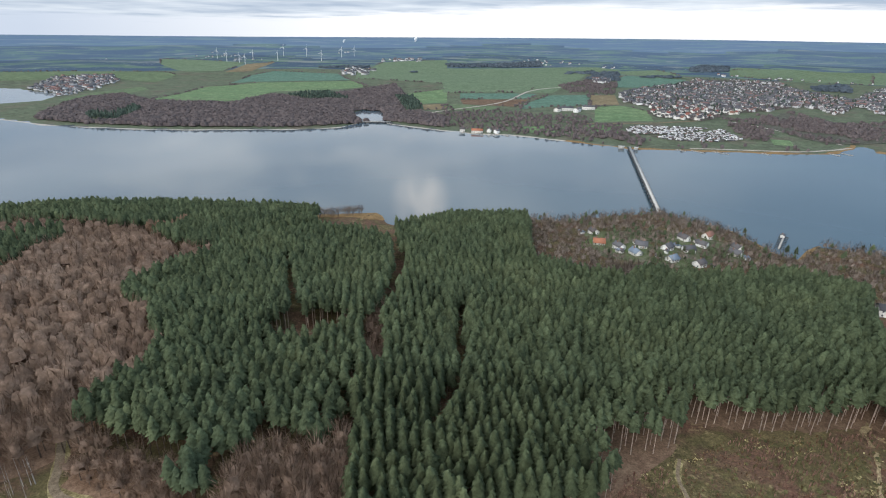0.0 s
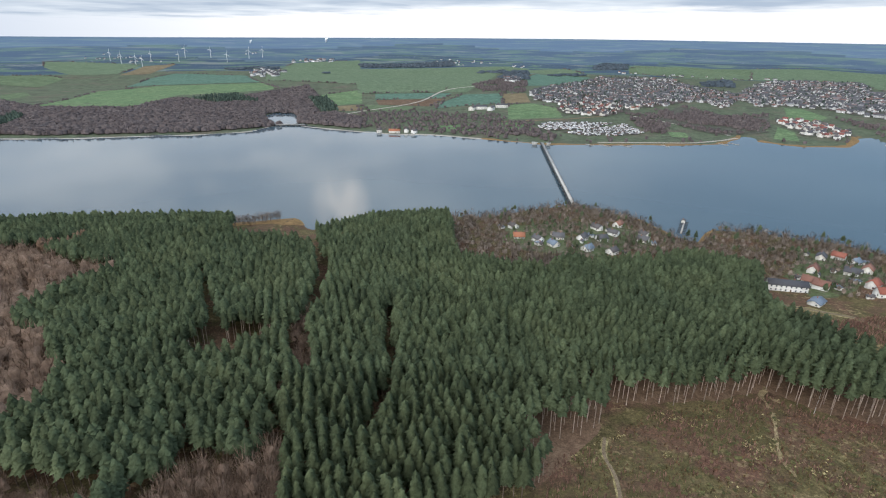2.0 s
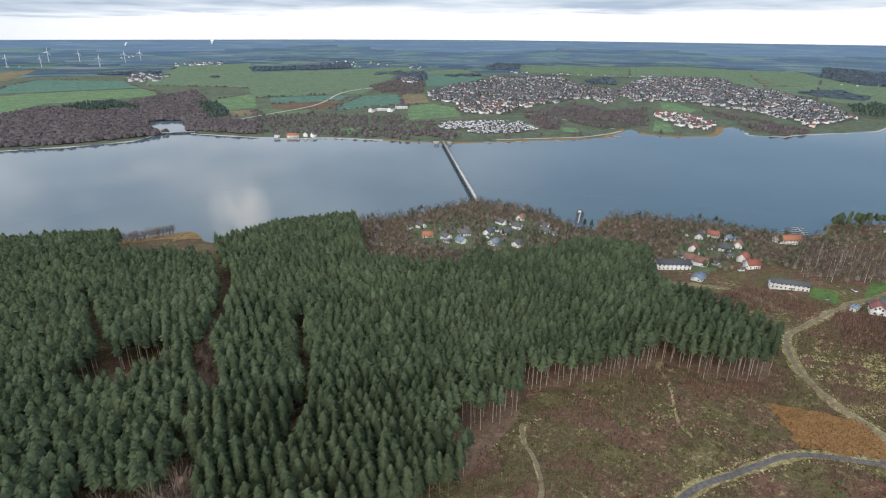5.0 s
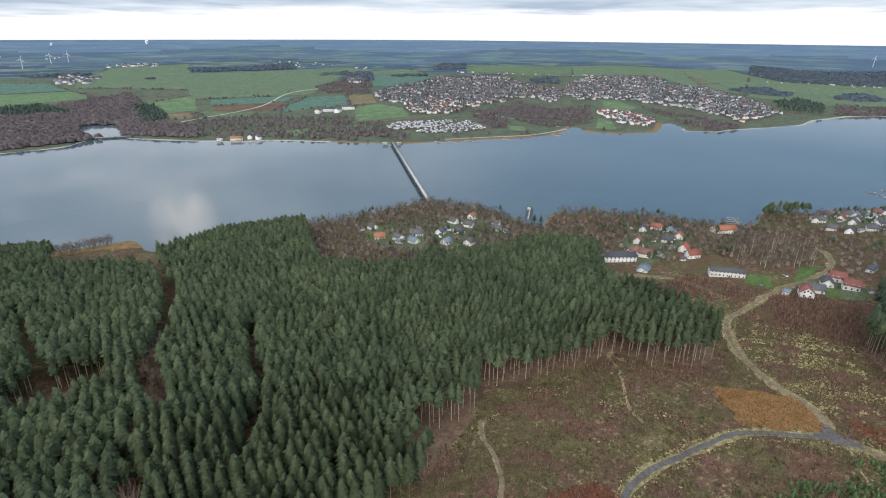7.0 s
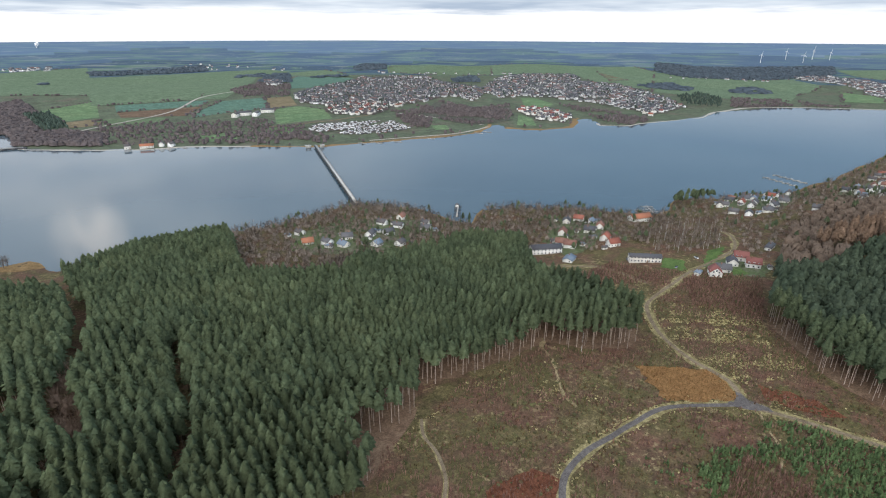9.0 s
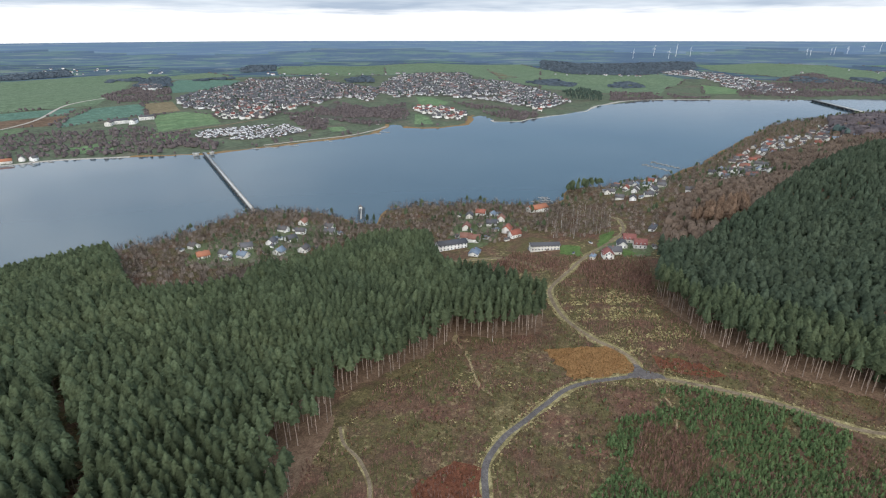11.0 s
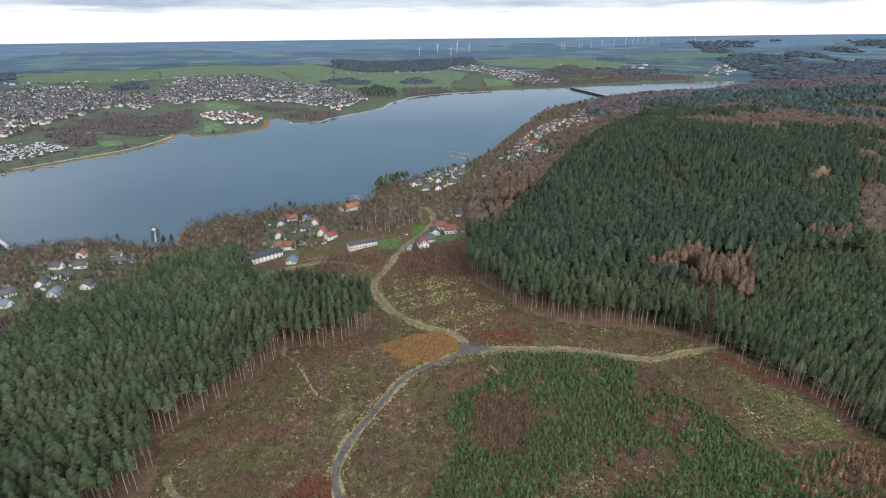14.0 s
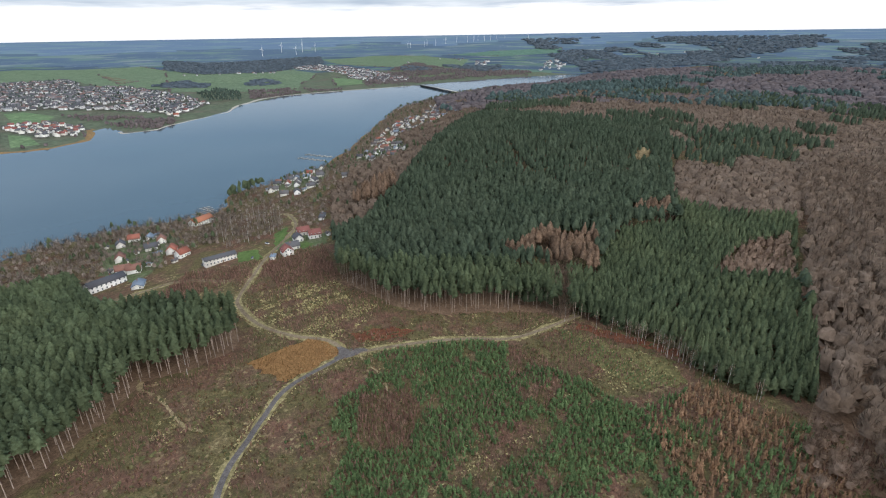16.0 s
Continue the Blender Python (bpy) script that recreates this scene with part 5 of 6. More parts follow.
for x, y, kind in LONGS:
    name, label, L, W, e, r, roof, st, bays, turn = LONG[kind]
    ob = make_house(label, L, W, e, r, roof, st, bays, name=name)
    ob.matrix_basis = pose(x, y, down_at(x, y), 0, 0, turn)
    HOMES.append((x, y))

# ---- the town across the lake: the nearest houses as things, the rest as one mass ----
TOWN_GROUP = "houses of the lakeside town"
TOWN_KINDS = [make_house("small white town house with dark roof", 11, 9, 5.6, 3.2, ROOF_DARK, 1, 2, True, TOWN_GROUP), make_house("small white town house with red tiled roof", 12, 9, 5.4, 3.6, ROOF_RED, 1, 2, True, TOWN_GROUP),
              make_house("wide pale town house with dark roof", 15, 10, 6.4, 3.0, ROOF_DARK, 1, 2, True, TOWN_GROUP), make_house("pale town house with maroon tiled roof", 12, 10, 5.6, 3.6, ROOF_MAROON, 1, 2, True, TOWN_GROUP)]
places = [scatter(p, 22, (), 0.5) for p in (TOWN_SPIT, TOWN_WEST, TOWN_EAST)]
town_x, town_y = np.concatenate([p[0] for p in places]), np.concatenate([p[1] for p in places])
lived = patchy(town_x, town_y, 70, 0.3) > -0.75
town_x, town_y = town_x[lived], town_y[lived]
near_first = np.argsort(np.hypot(town_x, town_y))
for k, i in enumerate(near_first[:150]):
    x, y = town_x[i], town_y[i]
    m = pose(x, y, down_at(x, y), 0, 0, random.choice((20, 110)) + random.uniform(-20, 20))
    kind = random.choice((0, 0, 0, 1, 2, 3)) if k >= 4 else k
    ob = TOWN_KINDS[kind]
    if k < 4:
        ob.matrix_basis = m
    else:
        copy_thing(ob, m)

MASS_WALL = mottled("town_wall", [(0.40, 0.40, 0.41), (0.70, 0.70, 0.70)], 12, 3, island=0.12)


def island_roof():
    m, t, b = material("town_roof", 0.8, 0.2)
    g = t.nodes.new("ShaderNodeNewGeometry").outputs["Random Per Island"]
    c = ramp(t, g, [(0.0, (0.060, 0.063, 0.075)), (0.68, (0.115, 0.112, 0.122)), (0.78, (0.17, 0.10, 0.09)), (0.90, (0.25, 0.12, 0.095)), (1.0, (0.28, 0.29, 0.31))])
    t.links.new(mix(t, 0.25, c, ramp(t, noise_node(t, place(t), 0.3), [(0.3, (0.08, 0.08, 0.08)), (0.7, (0.2, 0.19, 0.19))])), b.inputs["Base Color"])
    return m


MASS_ROOF = island_roof()


def quads(f):
    return np.concatenate([f[:, [0, 1, 2]], f[:, [0, 2, 3]]])


def house_mass(name, xy, size, label, category):
    forms = []
    for L, W, e, r in ((11, 9, 4.8, 3.8), (14, 10, 5.6, 3.6), (10, 9, 4.4, 4.2), (19, 11, 6.6, 2.6)):
        a, b = gable(L, W, e, r), roof_shell(L, W, e, r, 0.9)
        b = (b[0], quads(b[1]))
        v, f = joined([a, b])
        v = v * size
        forms.append((v, f, np.concatenate([np.zeros(len(a[1]), np.int32), np.ones(len(b[1]), np.int32)])))
    return plant(name, xy, forms, (0.85, 1.15), 1.0, [MASS_WALL, MASS_ROOF], label, category, 0.0, False)


rest = near_first[150:]
house_mass("town_houses", (town_x[rest], town_y[rest]), 1.0, "hundreds of white and red-roofed houses of a lakeside town", "town houses")
for p, gap, size in ((VILLAGE_WEST, 24, 1.0), (VILLAGE_EAST, 27, 1.0), (TOWN_NORTH, 26, 1.2), (HAMLET, 38, 1.2), (HAMLET_B, 48, 1.2), (HAMLET_C, 50, 1.2), (HAMLET_D, 55, 1.2)):
    house_mass("village_houses", scatter(p, gap, (), 0.5), size, "small village of white and red-roofed houses among fields", "village houses")
p = ring_points(1500, -54, 110, 2900, 3900, 5)
house_mass("distant_houses", only(p, patchy(*p, 330, 3.0) > 1.1), 0.8, "pale specks of distant farms and villages", "distant houses")
plant("town_trees", scatter(TOWN_WEST, 20, (), 0.6), CLUMP, (6, 10), 0.5, far_twigs, "leafless garden trees between town houses", "garden trees")
plant("town_trees", scatter(TOWN_EAST, 25, (), 0.6), CLUMP, (4, 8), 0.5, far_twigs, "leafless garden trees between town houses", "garden trees")
plant("town_firs", scatter(TOWN_EAST, 40, (), 0.6), SPRUCE_TINY, (9, 15), 0.26, far_firs, "dark garden firs between town houses", "garden firs")
plant("town_firs", scatter(TOWN_WEST, 36, (), 0.6), SPRUCE_TINY, (9, 15), 0.26, far_firs, "dark garden firs between town houses", "garden firs")

# the long white clinic on the field
CLINIC = make_house("long white clinic building on the green field", 34, 13, 8, 3.4, ROOF_DARK, 2, 12, name="clinic_building")
CLINIC.matrix_basis = pose(332, 1508, down_at(332, 1508), 0, 0, 0)
wing = copy_thing(CLINIC, pose(306, 1494, down_at(306, 1494), 0, 0, 60))
wing2 = copy_thing(CLINIC, pose(357, 1490, down_at(357, 1490), 0, 0, 60))
wing3 = copy_thing(CLINIC, pose(398, 1532, down_at(398, 1532), 0, 0, -5))
# lakeside inn on the far bank
inn = make_house("lakeside inn with bright red roof on the far bank", 24, 10, 4.5, 3.5, ROOF_ORANGE, 1, 5, name="lakeside_inn")
inn.matrix_basis = pose(70, 1175, down_at(70, 1175), 0, 0, -10)
for x, y in ((38, 1185), (96, 1178), (112, 1168)):
    copy_thing(TOWN_KINDS[0], pose(x, y, down_at(x, y), 0, 0, random.uniform(0, 90)))


def caravans():
    """Rows of white caravans on the camp site."""
    forms = []
    for L in (6.5, 7.5):
        v, f = block(-L / 2, L / 2, -1.4, 1.4, 0.4, 2.9)
        w, g = block(-L / 2 - 1, L / 2 - 2, 1.4, 4.0, 0.0, 2.3)
        v, f = joined([(v, quads(f)), (w, quads(g))])
        forms.append((v, f, np.repeat(np.array([0, 1], np.int32), 12)))
    for poly in (CAMP, CAMP_B):
        plant("caravan_rows", scatter(poly, 12.0, (), 0.3), forms, (0.9, 1.15), 1.0, [MASS_WALL, MASS_ROOF], "rows of white caravans on a lakeside camp site", "caravans", 0.0, False)
        plant("camp_hedges", scatter(poly, 16, (), 0.5), CLUMP, (3, 5), 0.6, far_twigs, "low leafless hedges between caravans", "hedges")


caravans()


# ---- bridges and jetties ----
PALE_DECK = mottled("pale_deck", [(0.46, 0.45, 0.43), (0.58, 0.57, 0.55)], 6, 0.8, 0.85, 0.1)
def beam_bridge(label, a, b, width, z, spans, pier_w, name, arch=True):
    a, b = Vector((*a, 0)), Vector((*b, 0))
    run = (b - a).length
    root = tagged(new(name), label, "bridge")
    root.matrix_basis = pose(a.x, a.y, z, 0, 0, math.degrees(math.atan2(b.y - a.y, b.x - a.x)))
    part("deck", *block(0, run, -width / 2, width / 2, -0.35, 0.0), PALE_DECK if arch else CONCRETE, root)
    for s in (-1, 1):
        y = s * (width / 2 - 0.12)
        part("girder", *block(0, run, y - 0.25, y + 0.25, -1.9, -0.36), DARK_STEEL, root)
        rail = part("railing", *block(0, run, y - 0.05, y + 0.05, 1.0, 1.1), CONCRETE, root)
        part("lower_rail", *block(0, run, y - 0.04, y + 0.04, 0.12, 0.62), CONCRETE, rail)
        post = mesh_from("post", *block(-0.06, 0.06, -0.06, 0.06, 0, 1.0), [DARK_STEEL])
        for k in range(int(run / 8)):
            o = new("post", post)
            o.parent, o.matrix_basis = rail, pose(4 + 8 * k, y, 0)
    cap = mesh_from("pier", *joined([block(-pier_w / 2, pier_w / 2, -width / 2 + .3, width / 2 - .3, -z - 3, -1.1), block(-pier_w * .8, pier_w * .8, -width / 2 - pier_w * .55, width / 2 + pier_w * .55, -3.2, -1.11)]), [DARK_STEEL])
    for k in range(spans + 1):
        o = new("pier", cap)
        o.parent, o.matrix_basis = root, pose(run * k / spans, 0, 0)
    return root


beam_bridge("long straight concrete footbridge on dark piers across the lake", (257, 612), (349, 1016), 3.8, 5.6, 24, 3.4, "footbridge")
beam_bridge("low road bridge on dark piers between lake basins", (2206, 520), (1862, 280), 11.0, 6.0, 14, 5.0, "road_bridge")
beam_bridge("low stone causeway bridge across the mouth of the inlet", (-222, 1288), (-128, 1286), 6.0, 3.0, 6, 5.0, "causeway_bridge")
for k, (x, y, L, turn) in enumerate(((341, 1018, 12, 160), (356, 1012, 9, -20))):
    root = tagged(new("viewing_platform"), "pale concrete platform at the end of the footbridge", "platform")
    root.matrix_basis = pose(x, y, 5.5, 0, 0, turn)
    part("slab", *block(0, L, -3, 3, -0.5, 0), PALE_DECK, root)
    part("footing", *block(1, L - 1, -2.4, 2.4, -6, -0.5), CONCRETE, root)


def floating_jetty(x, y, turn, length, fingers, width=2.0, label="floating boat jetty with grey finger piers", flen=7.0):
    root = tagged(new("floating_jetty"), label, "jetty", "boat jetties")
    root.matrix_basis = pose(x, y, 0.45, 0, 0, turn)
    part("walkway", *block(0, length, -width / 2, width / 2, -0.3, 0.1), PLANK, root)
    finger = mesh_from("finger", *block(-0.7, 0.7, 0, flen, -0.25, 0.08), [DARK_STEEL if flen < 3.8 else PLANK])
    for k in range(fingers):
        for s in (0, 180):
            o = new("finger", finger)
            o.parent, o.matrix_basis = root, pose(length * (k + 0.6) / fingers, (width / 2 if not s else -width / 2), 0, 0, 0, s)
    pile = mesh_from("pile", *block(-0.2, 0.2, -0.2, 0.2, -4, 1.6), [DARK_STEEL])
    for k in range(max(2, fingers)):
        o = new("pile", pile)
        o.parent, o.matrix_basis = root, pose(length * (k + 0.5) / max(2, fingers), width / 2 + 0.25, 0)
    return root


floating_jetty(342, 510, 54, 48, 8, 1.8, "floating boat jetty with dark finger piers", 3.6)
hut = make_house("small white hut on the boat jetty", 5, 4, 2.6, 0.8, ROOF_DARK, 1, 2, True, name="jetty_hut")
hut.matrix_basis = pose(366, 545, 0.6, 0, 0, 54)
for x, y, turn, L in ((466, 1016, -62, 30), (503, 1010, -58, 34), (590, 998, -68, 20), (720, 1006, -75, 24), (745, 1012, -70, 26), (440, 1022, -60, 22), (75, 1160, -80, 22), (100, 1157, -80, 22), (130, 1150, -80, 18)):
    floating_jetty(x, y, turn, L, 2, 2.6, "pale narrow jetty on the far shore", 4.0)
for x, y, turn, L, n in ((440, 505, 40, 10, 1), (545, 400, 60, 20, 3), (560, 398, 55, 30, 4), (850, 372, 75, 60, 5), (880, 372, 75, 60, 5)):
    floating_jetty(x, y, turn, L, n, 2.0, "dark wooden boat jetty at the southern shore", 6.0)


# ---- wind turbines on the skyline ----
def turbine():
    root = tagged(new("wind_turbine"), "white three-bladed wind turbine on the far plain", "wind turbine", "wind turbines")
    part("tower", *tube((0, 0, -6), (0, 0, 60), 2.0, 1.2, 8), STEEL_WHITE, root)
    part("nacelle", *block(-3.2, 3.2, -1.6, 1.6, 60, 63), STEEL_WHITE, root)
    v, f = joined([tube((0, -2.4, 0), (0, -2.4, 9), 0.9, 1.5, 4), tube((0, -2.4, 9), (0, -2.4, 27), 1.5, 0.4, 4)])
    blade = mesh_from("blade", v, f, [STEEL_WHITE])
    for k in range(3):
        o = new("blade", blade)
        o.parent, o.matrix_basis = root, pose(0, 0, 61.5, 0, 120 * k + 14, 0)
    return root


mill, first = turbine(), True
for x, y in TURBINES_W + TURBINES_E:
    size = np.hypot(x, y) / 3700 * random.uniform(0.8, 1.0) * (0.5 if x > 3900 else 0.85)
    ob = mill if first else copy_thing(mill, Matrix())
    first = False
    ob.matrix_basis = pose(x, y, down_at(x, y), 0, 0, random.uniform(-50, 20))
    ob.scale = (size, size, size)

# ---- woods and gardens of the southern shore ----
def clear_of_homes(xy, r=9.0, front=27.0):
    ok = np.ones(len(xy[0]), bool)
    for hx, hy in HOMES:
        d = math.hypot(hx, hy)
        ux, uy = hx / d, hy / d
        along, across = (xy[0] - hx) * ux + (xy[1] - hy) * uy, np.abs((xy[0] - hx) * -uy + (xy[1] - hy) * ux)
        ok &= ~((along < r) & (along > -front) & (across < r))
    for line in (ROAD_NORTH,):
        ok &= edge_distance(*xy, line, False) > 5
    return only(xy, ok)


SHORE_A = [(90, 545), (102, 588), (140, 584), (262, 618), (316, 558), (326, 505), (330, 470), (290, 430), (240, 400), (184, 365), (148, 365), (126, 345), (102, 357), (75, 395)]
SHORE_B = [(330, 470), (345, 480), (390, 515), (425, 500), (484, 458), (546, 388), (500, 330), (440, 300), (400, 290), (372, 290), (320, 305), (300, 350), (270, 385), (240, 400), (290, 430)]
SHORE_C = [(546, 386), (586, 394), (608, 408), (640, 416), (690, 390), (800, 357), (936, 360), (1130, 385), (1430, 418), (1500, 431), (1610, 408), (1900, 332), (1950, 280),
           (2090, 95), (1700, 130), (1450, 240), (1300, 170), (976, 134), (844, 168), (642, 176), (512, 174), (430, 190), (450, 242), (500, 264), (515, 290), (500, 330)]
PINE_POINT = [(584, 392), (608, 408), (640, 416), (660, 400), (650, 380), (610, 378)]
GAP_BROWN = [(126, 345), (102, 357), (110, 385), (150, 395), (180, 375), (148, 362)]
NO_FIRS = [(75, 395), (102, 347), (148, 353), (150, 400), (135, 440), (130, 560), (85, 560)]
grey_twigs = [SHORE_TWIG, SHORE_TWIG]
SHORE_WOOD = "leafless brown shore wood with houses among the trees"
for poly, gap in ((SHORE_A, 8.4), (SHORE_B, 8.8), (GAP_BROWN, 5.6)):
    plant("shore_wood", clear_of_homes(scatter(poly, gap, (), 0.6)), SHORE_TREE, (7, 14), 0.4, grey_twigs, SHORE_WOOD, "bare wood")
plant("shore_wood", clear_of_homes(scatter(SHORE_C, 11.5), 8.0, 24.0), SHORE_TREE, (7, 12), 0.46, grey_twigs, "leafless brown wood with garden houses along the lake", "bare wood")
plant("shore_wood", scatter([(-160, 562), (-155, 600), (-120, 599), (-92, 603), (-92, 588), (-120, 566)], 5.5), OPEN_TREE, (10, 14), 0.34, grey_twigs, "leafless trees on a low reedy point", "bare wood")
for poly, gap, tall in ((SHORE_A, 25, (7, 13)), (SHORE_B, 27, (7, 13)), (SHORE_C, 30, (8, 15)), (PINE_POINT, 8, (14, 19))):
    plant("shore_firs", clear_of_homes(scatter(poly, gap, [(NO_FIRS, None)], 0.8), 8, 12), SPRUCE_FAR, tall, 0.24, needles, "dark green firs among bare shore trees", "fir trees")
GARDEN = mottled("garden_ground", [(0.120, 0.104, 0.072), (0.095, 0.122, 0.054), (0.165, 0.146, 0.112)], 13, 1.5)
VILLAGES = [[(138, 425), (196, 408), (280, 448), (292, 500), (240, 512), (140, 520)], [(318, 305), (352, 308), (432, 348), (445, 398), (402, 412), (335, 350)], [(385, 222), (418, 220), (425, 190), (400, 180), (376, 205)], RESORT, LAKESIDE]
for poly in VILLAGES:
    tagged(drape("garden_ground", poly, GARDEN, 0.15, 14.0, 6.0), "dull green and brown gardens round lakeside houses", "gardens", kind="structure")
    plant("garden_conifers", clear_of_homes(scatter(poly, 15, (), 0.9), 7, 10), SPRUCE_MID, (4, 10), 0.27, needles, "small dark green garden conifers between houses", "conifers")
two = (np.array([329.0, 335.0]), np.array([478.0, 474.0]))
plant("cypress_pair", two, SPRUCE_MID, (15, 17), 0.2, [NEEDLE_FAR, BARK], "pair of dark slender conifers beside the boat jetty", "conifers")
tagged(drape("reed_point", [(-150, 570), (-150, 600), (-120, 598), (-80, 606), (-62, 585), (-85, 570)], REED, 0.3, 12.0, 5.0), "orange-brown reeds on a low lake point", "reed bed", kind="structure")

# ---- the clearing: heath, saplings, young spruces ----
CLEARING = [(50, 100), (66, 160), (96, 172), (130, 188), (194, 192), (208, 174), (234, 160), (264, 185), (290, 205), (345, 238), (372, 222), (395, 180), (320, 140), (286, 92),
            (281, 59), (288, 29), (292, -2), (284, -18), (278, -46), (260, -75), (224, -98), (212, -118), (190, -150), (120, -150), (90, -60), (70, 20)]
YOUNG_A = [(228, 90), (246, 77), (255, 47), (254, 16), (238, 14), (232, -14), (220, -30), (208, -44), (196, -56), (154, -60), (100, -20), (112, 70), (141, 74), (168, 76), (180, 90), (196, 92), (212, 82)]
YOUNG_B = [(150, 92), (171, 80), (195, 90), (205, 104), (190, 104), (165, 104)]
YOUNG_ROWS = [(276, -10), (250, -68), (230, -72), (222, -48), (253, -18)]
LARCH_YOUNG = [(205, -45), (232, -79), (205, -112), (150, -115), (125, -70), (160, -58)]
BROWN_SPOT = [(201, 82), (209, 60), (197, 51), (172, 50), (165, 62), (171, 73)]
BROWN_GAPS = [[(252, 13), (250, 0), (223, -14), (202, -6), (216, 14)], [(189, 25), (195, -7), (153, -13), (151, 20)]]
BIRCH_BRUSH = mottled("birch_brush", [(0.25, 0.145, 0.115), (0.34, 0.205, 0.160)], 8, 1.0, island=0.35, thin=0.45)
HEATHER = mottled("heather_brush", [(0.14, 0.082, 0.055), (0.25, 0.14, 0.09), (0.17, 0.13, 0.06), (0.26, 0.205, 0.115)], 5, 1.0, island=0.5, thin=0.45)
LARCH_PALE = mottled("young_larch", [(0.20, 0.118, 0.070), (0.30, 0.185, 0.115)], 5, 1.0, island=0.3, thin=0.2)
DRY = mottled("dry_grass", [(0.28, 0.235, 0.11), (0.46, 0.39, 0.21)], 5, 0.8, island=0.3)
roads = [(ROAD, 2.6), (ROAD_NORTH, 3.0), (ROAD_EAST, 2.8), ([(99, 174), (94, 163), (93, 150), (88, 136), (80, 125)], 1.4)]
orange = [(219, 153), (249, 127), (238, 106), (228, 109), (207, 125)]


def tuft(seed):
    r = np.random.default_rng(seed)
    parts = []
    for k in range(7):
        a = r.uniform(0, 6.28)
        o = np.array([np.cos(a), np.sin(a), 0])
        s = np.array([-o[1], o[0], 0]) * 0.28
        parts.append((np.array([o * 0.1 - s, o * 0.1 + s, o * r.uniform(0.6, 1.0) + [0, 0, r.uniform(0.5, 1.0)]]), np.array([[0, 1, 2]])))
    v, f = joined(parts)
    return v, f, np.zeros(len(f), np.int32)


TUFTS = [tuft(i) for i in range(5)]
BRAMBLE = mottled("bramble", [(0.072, 0.076, 0.034), (0.115, 0.105, 0.048), (0.140, 0.092, 0.056)], 6, 0.6, island=0.3)
near_only = lambda xy: only(xy, np.hypot(*xy) > 118)
growth = roads + [(orange, None)]


def grain(xy, spread=0.45):
    return rng.normal(0, spread, len(xy[0]))


b = near_only(scatter(CLEARING, 2.8, growth, 0.9))
plant("bramble_mounds", only(b, patchy(*b, 26, 2.2) + patchy(*b, 9, 0.6) + grain(b) > -0.2), MOUND, (0.35, 1.0), 1.0, [BRAMBLE], "low olive-brown bramble and heather mounds in the clearing", "brush")
b = near_only(scatter(CLEARING, 1.9, growth, 0.9))
k = patchy(*b, 30, 1.9) + 0.7 * patchy(*b, 11, 0.4) + grain(b)
plant("heath_brush", only(b, (k > -1.1) & (k < 0.3)), SPRIG, (0.7, 1.8), 0.55, [HEATHER], "low brown heather and dead stalks in the clearing", "brush")
plant("birch_saplings", only(b, k >= 0.3), SPRIG, (1.5, 3.6), 0.26, [BIRCH_BRUSH], "thin reddish-brown birch saplings in the clearing", "saplings")
b = near_only(scatter(CLEARING, 1.5, roads[:3], 0.9))
k = patchy(*b, 7, 3.3) + 0.9 * patchy(*b, 24, 1.3) + grain(b, 0.35)
fringe = np.min([edge_distance(*b, line, False) for line in (ROAD, ROAD_EAST, ROAD_NORTH)], 0)
STUMPS = [(109, 196), (150, 190), (188, 193), (198, 191), (181, 180), (133, 178), (109, 174), (90, 168), (72, 160), (70, 168), (96, 176)]
plant("grass_tufts", only(b, (k > 1.75) | ((fringe < 4.6) & (k > -0.9)) | (inside(*b, STUMPS) & (k > 0.5))), TUFTS, (0.3, 0.75), 1.25, [DRY], "pale dry grass tufts in the heath", "grass tufts")
GRASSY = [(302, 204), (323, 190), (315, 154), (300, 127), (286, 95), (261, 105), (250, 108), (251, 148), (268, 177)]
b = scatter(GRASSY, 1.1, roads, 0.9)
plant("grass_tufts", only(b, patchy(*b, 6, 1.3) + 0.8 * patchy(*b, 15, 0.2) + grain(b, 0.3) > 0.35), TUFTS, (0.35, 0.85), 1.35, [DRY], "pale dry grass tufts beside the gravel road", "grass tufts")
plant("orange_tufts", scatter(orange, 1.5, (), 0.9), SPRIG, (0.7, 1.5), 0.55, [STRAW], "orange-brown dry grass beside the road", "grass tufts")
for poly in ([(101, 124), (122, 122), (126, 112), (114, 103), (91, 117)], [(255, 107), (264, 83), (261, 70), (250, 82), (246, 98)]):
    b = scatter(poly, 1.6, roads, 0.9)
    plant("bracken_tufts", only(b, patchy(*b, 5, 0.4) > -0.7), SPRIG, (0.5, 1.1), 0.9, [BRACKEN], "rust-red dead bracken fronds", "bracken")
young = [YOUNG, BARK]
y0 = near_only(scatter(YOUNG_A, 1.6, roads + [(BROWN_SPOT, None)], 0.9))
thin = np.any([inside(*y0, p) for p in BROWN_GAPS], 0)
k = patchy(*y0, 11, 2.7) + 0.6 * patchy(*y0, 27, 0.5) + grain(y0, 0.3)
y0 = only(y0, np.where(thin, k > 0.75, k > -0.95))
plant("young_spruces", y0, SPRUCE_YOUNG, (1.6, 3.4), 0.50, young, "plantation of bright green young spruces", "young spruces")
y1 = near_only(scatter(YOUNG_B, 2.4, roads, 0.8))
plant("young_spruces", only(y1, patchy(*y1, 13, 0.2) + grain(y1, 0.3) > 0.2), SPRUCE_YOUNG, (1.2, 2.6), 0.42, young, "scattered young spruces in brown heath", "young spruces")
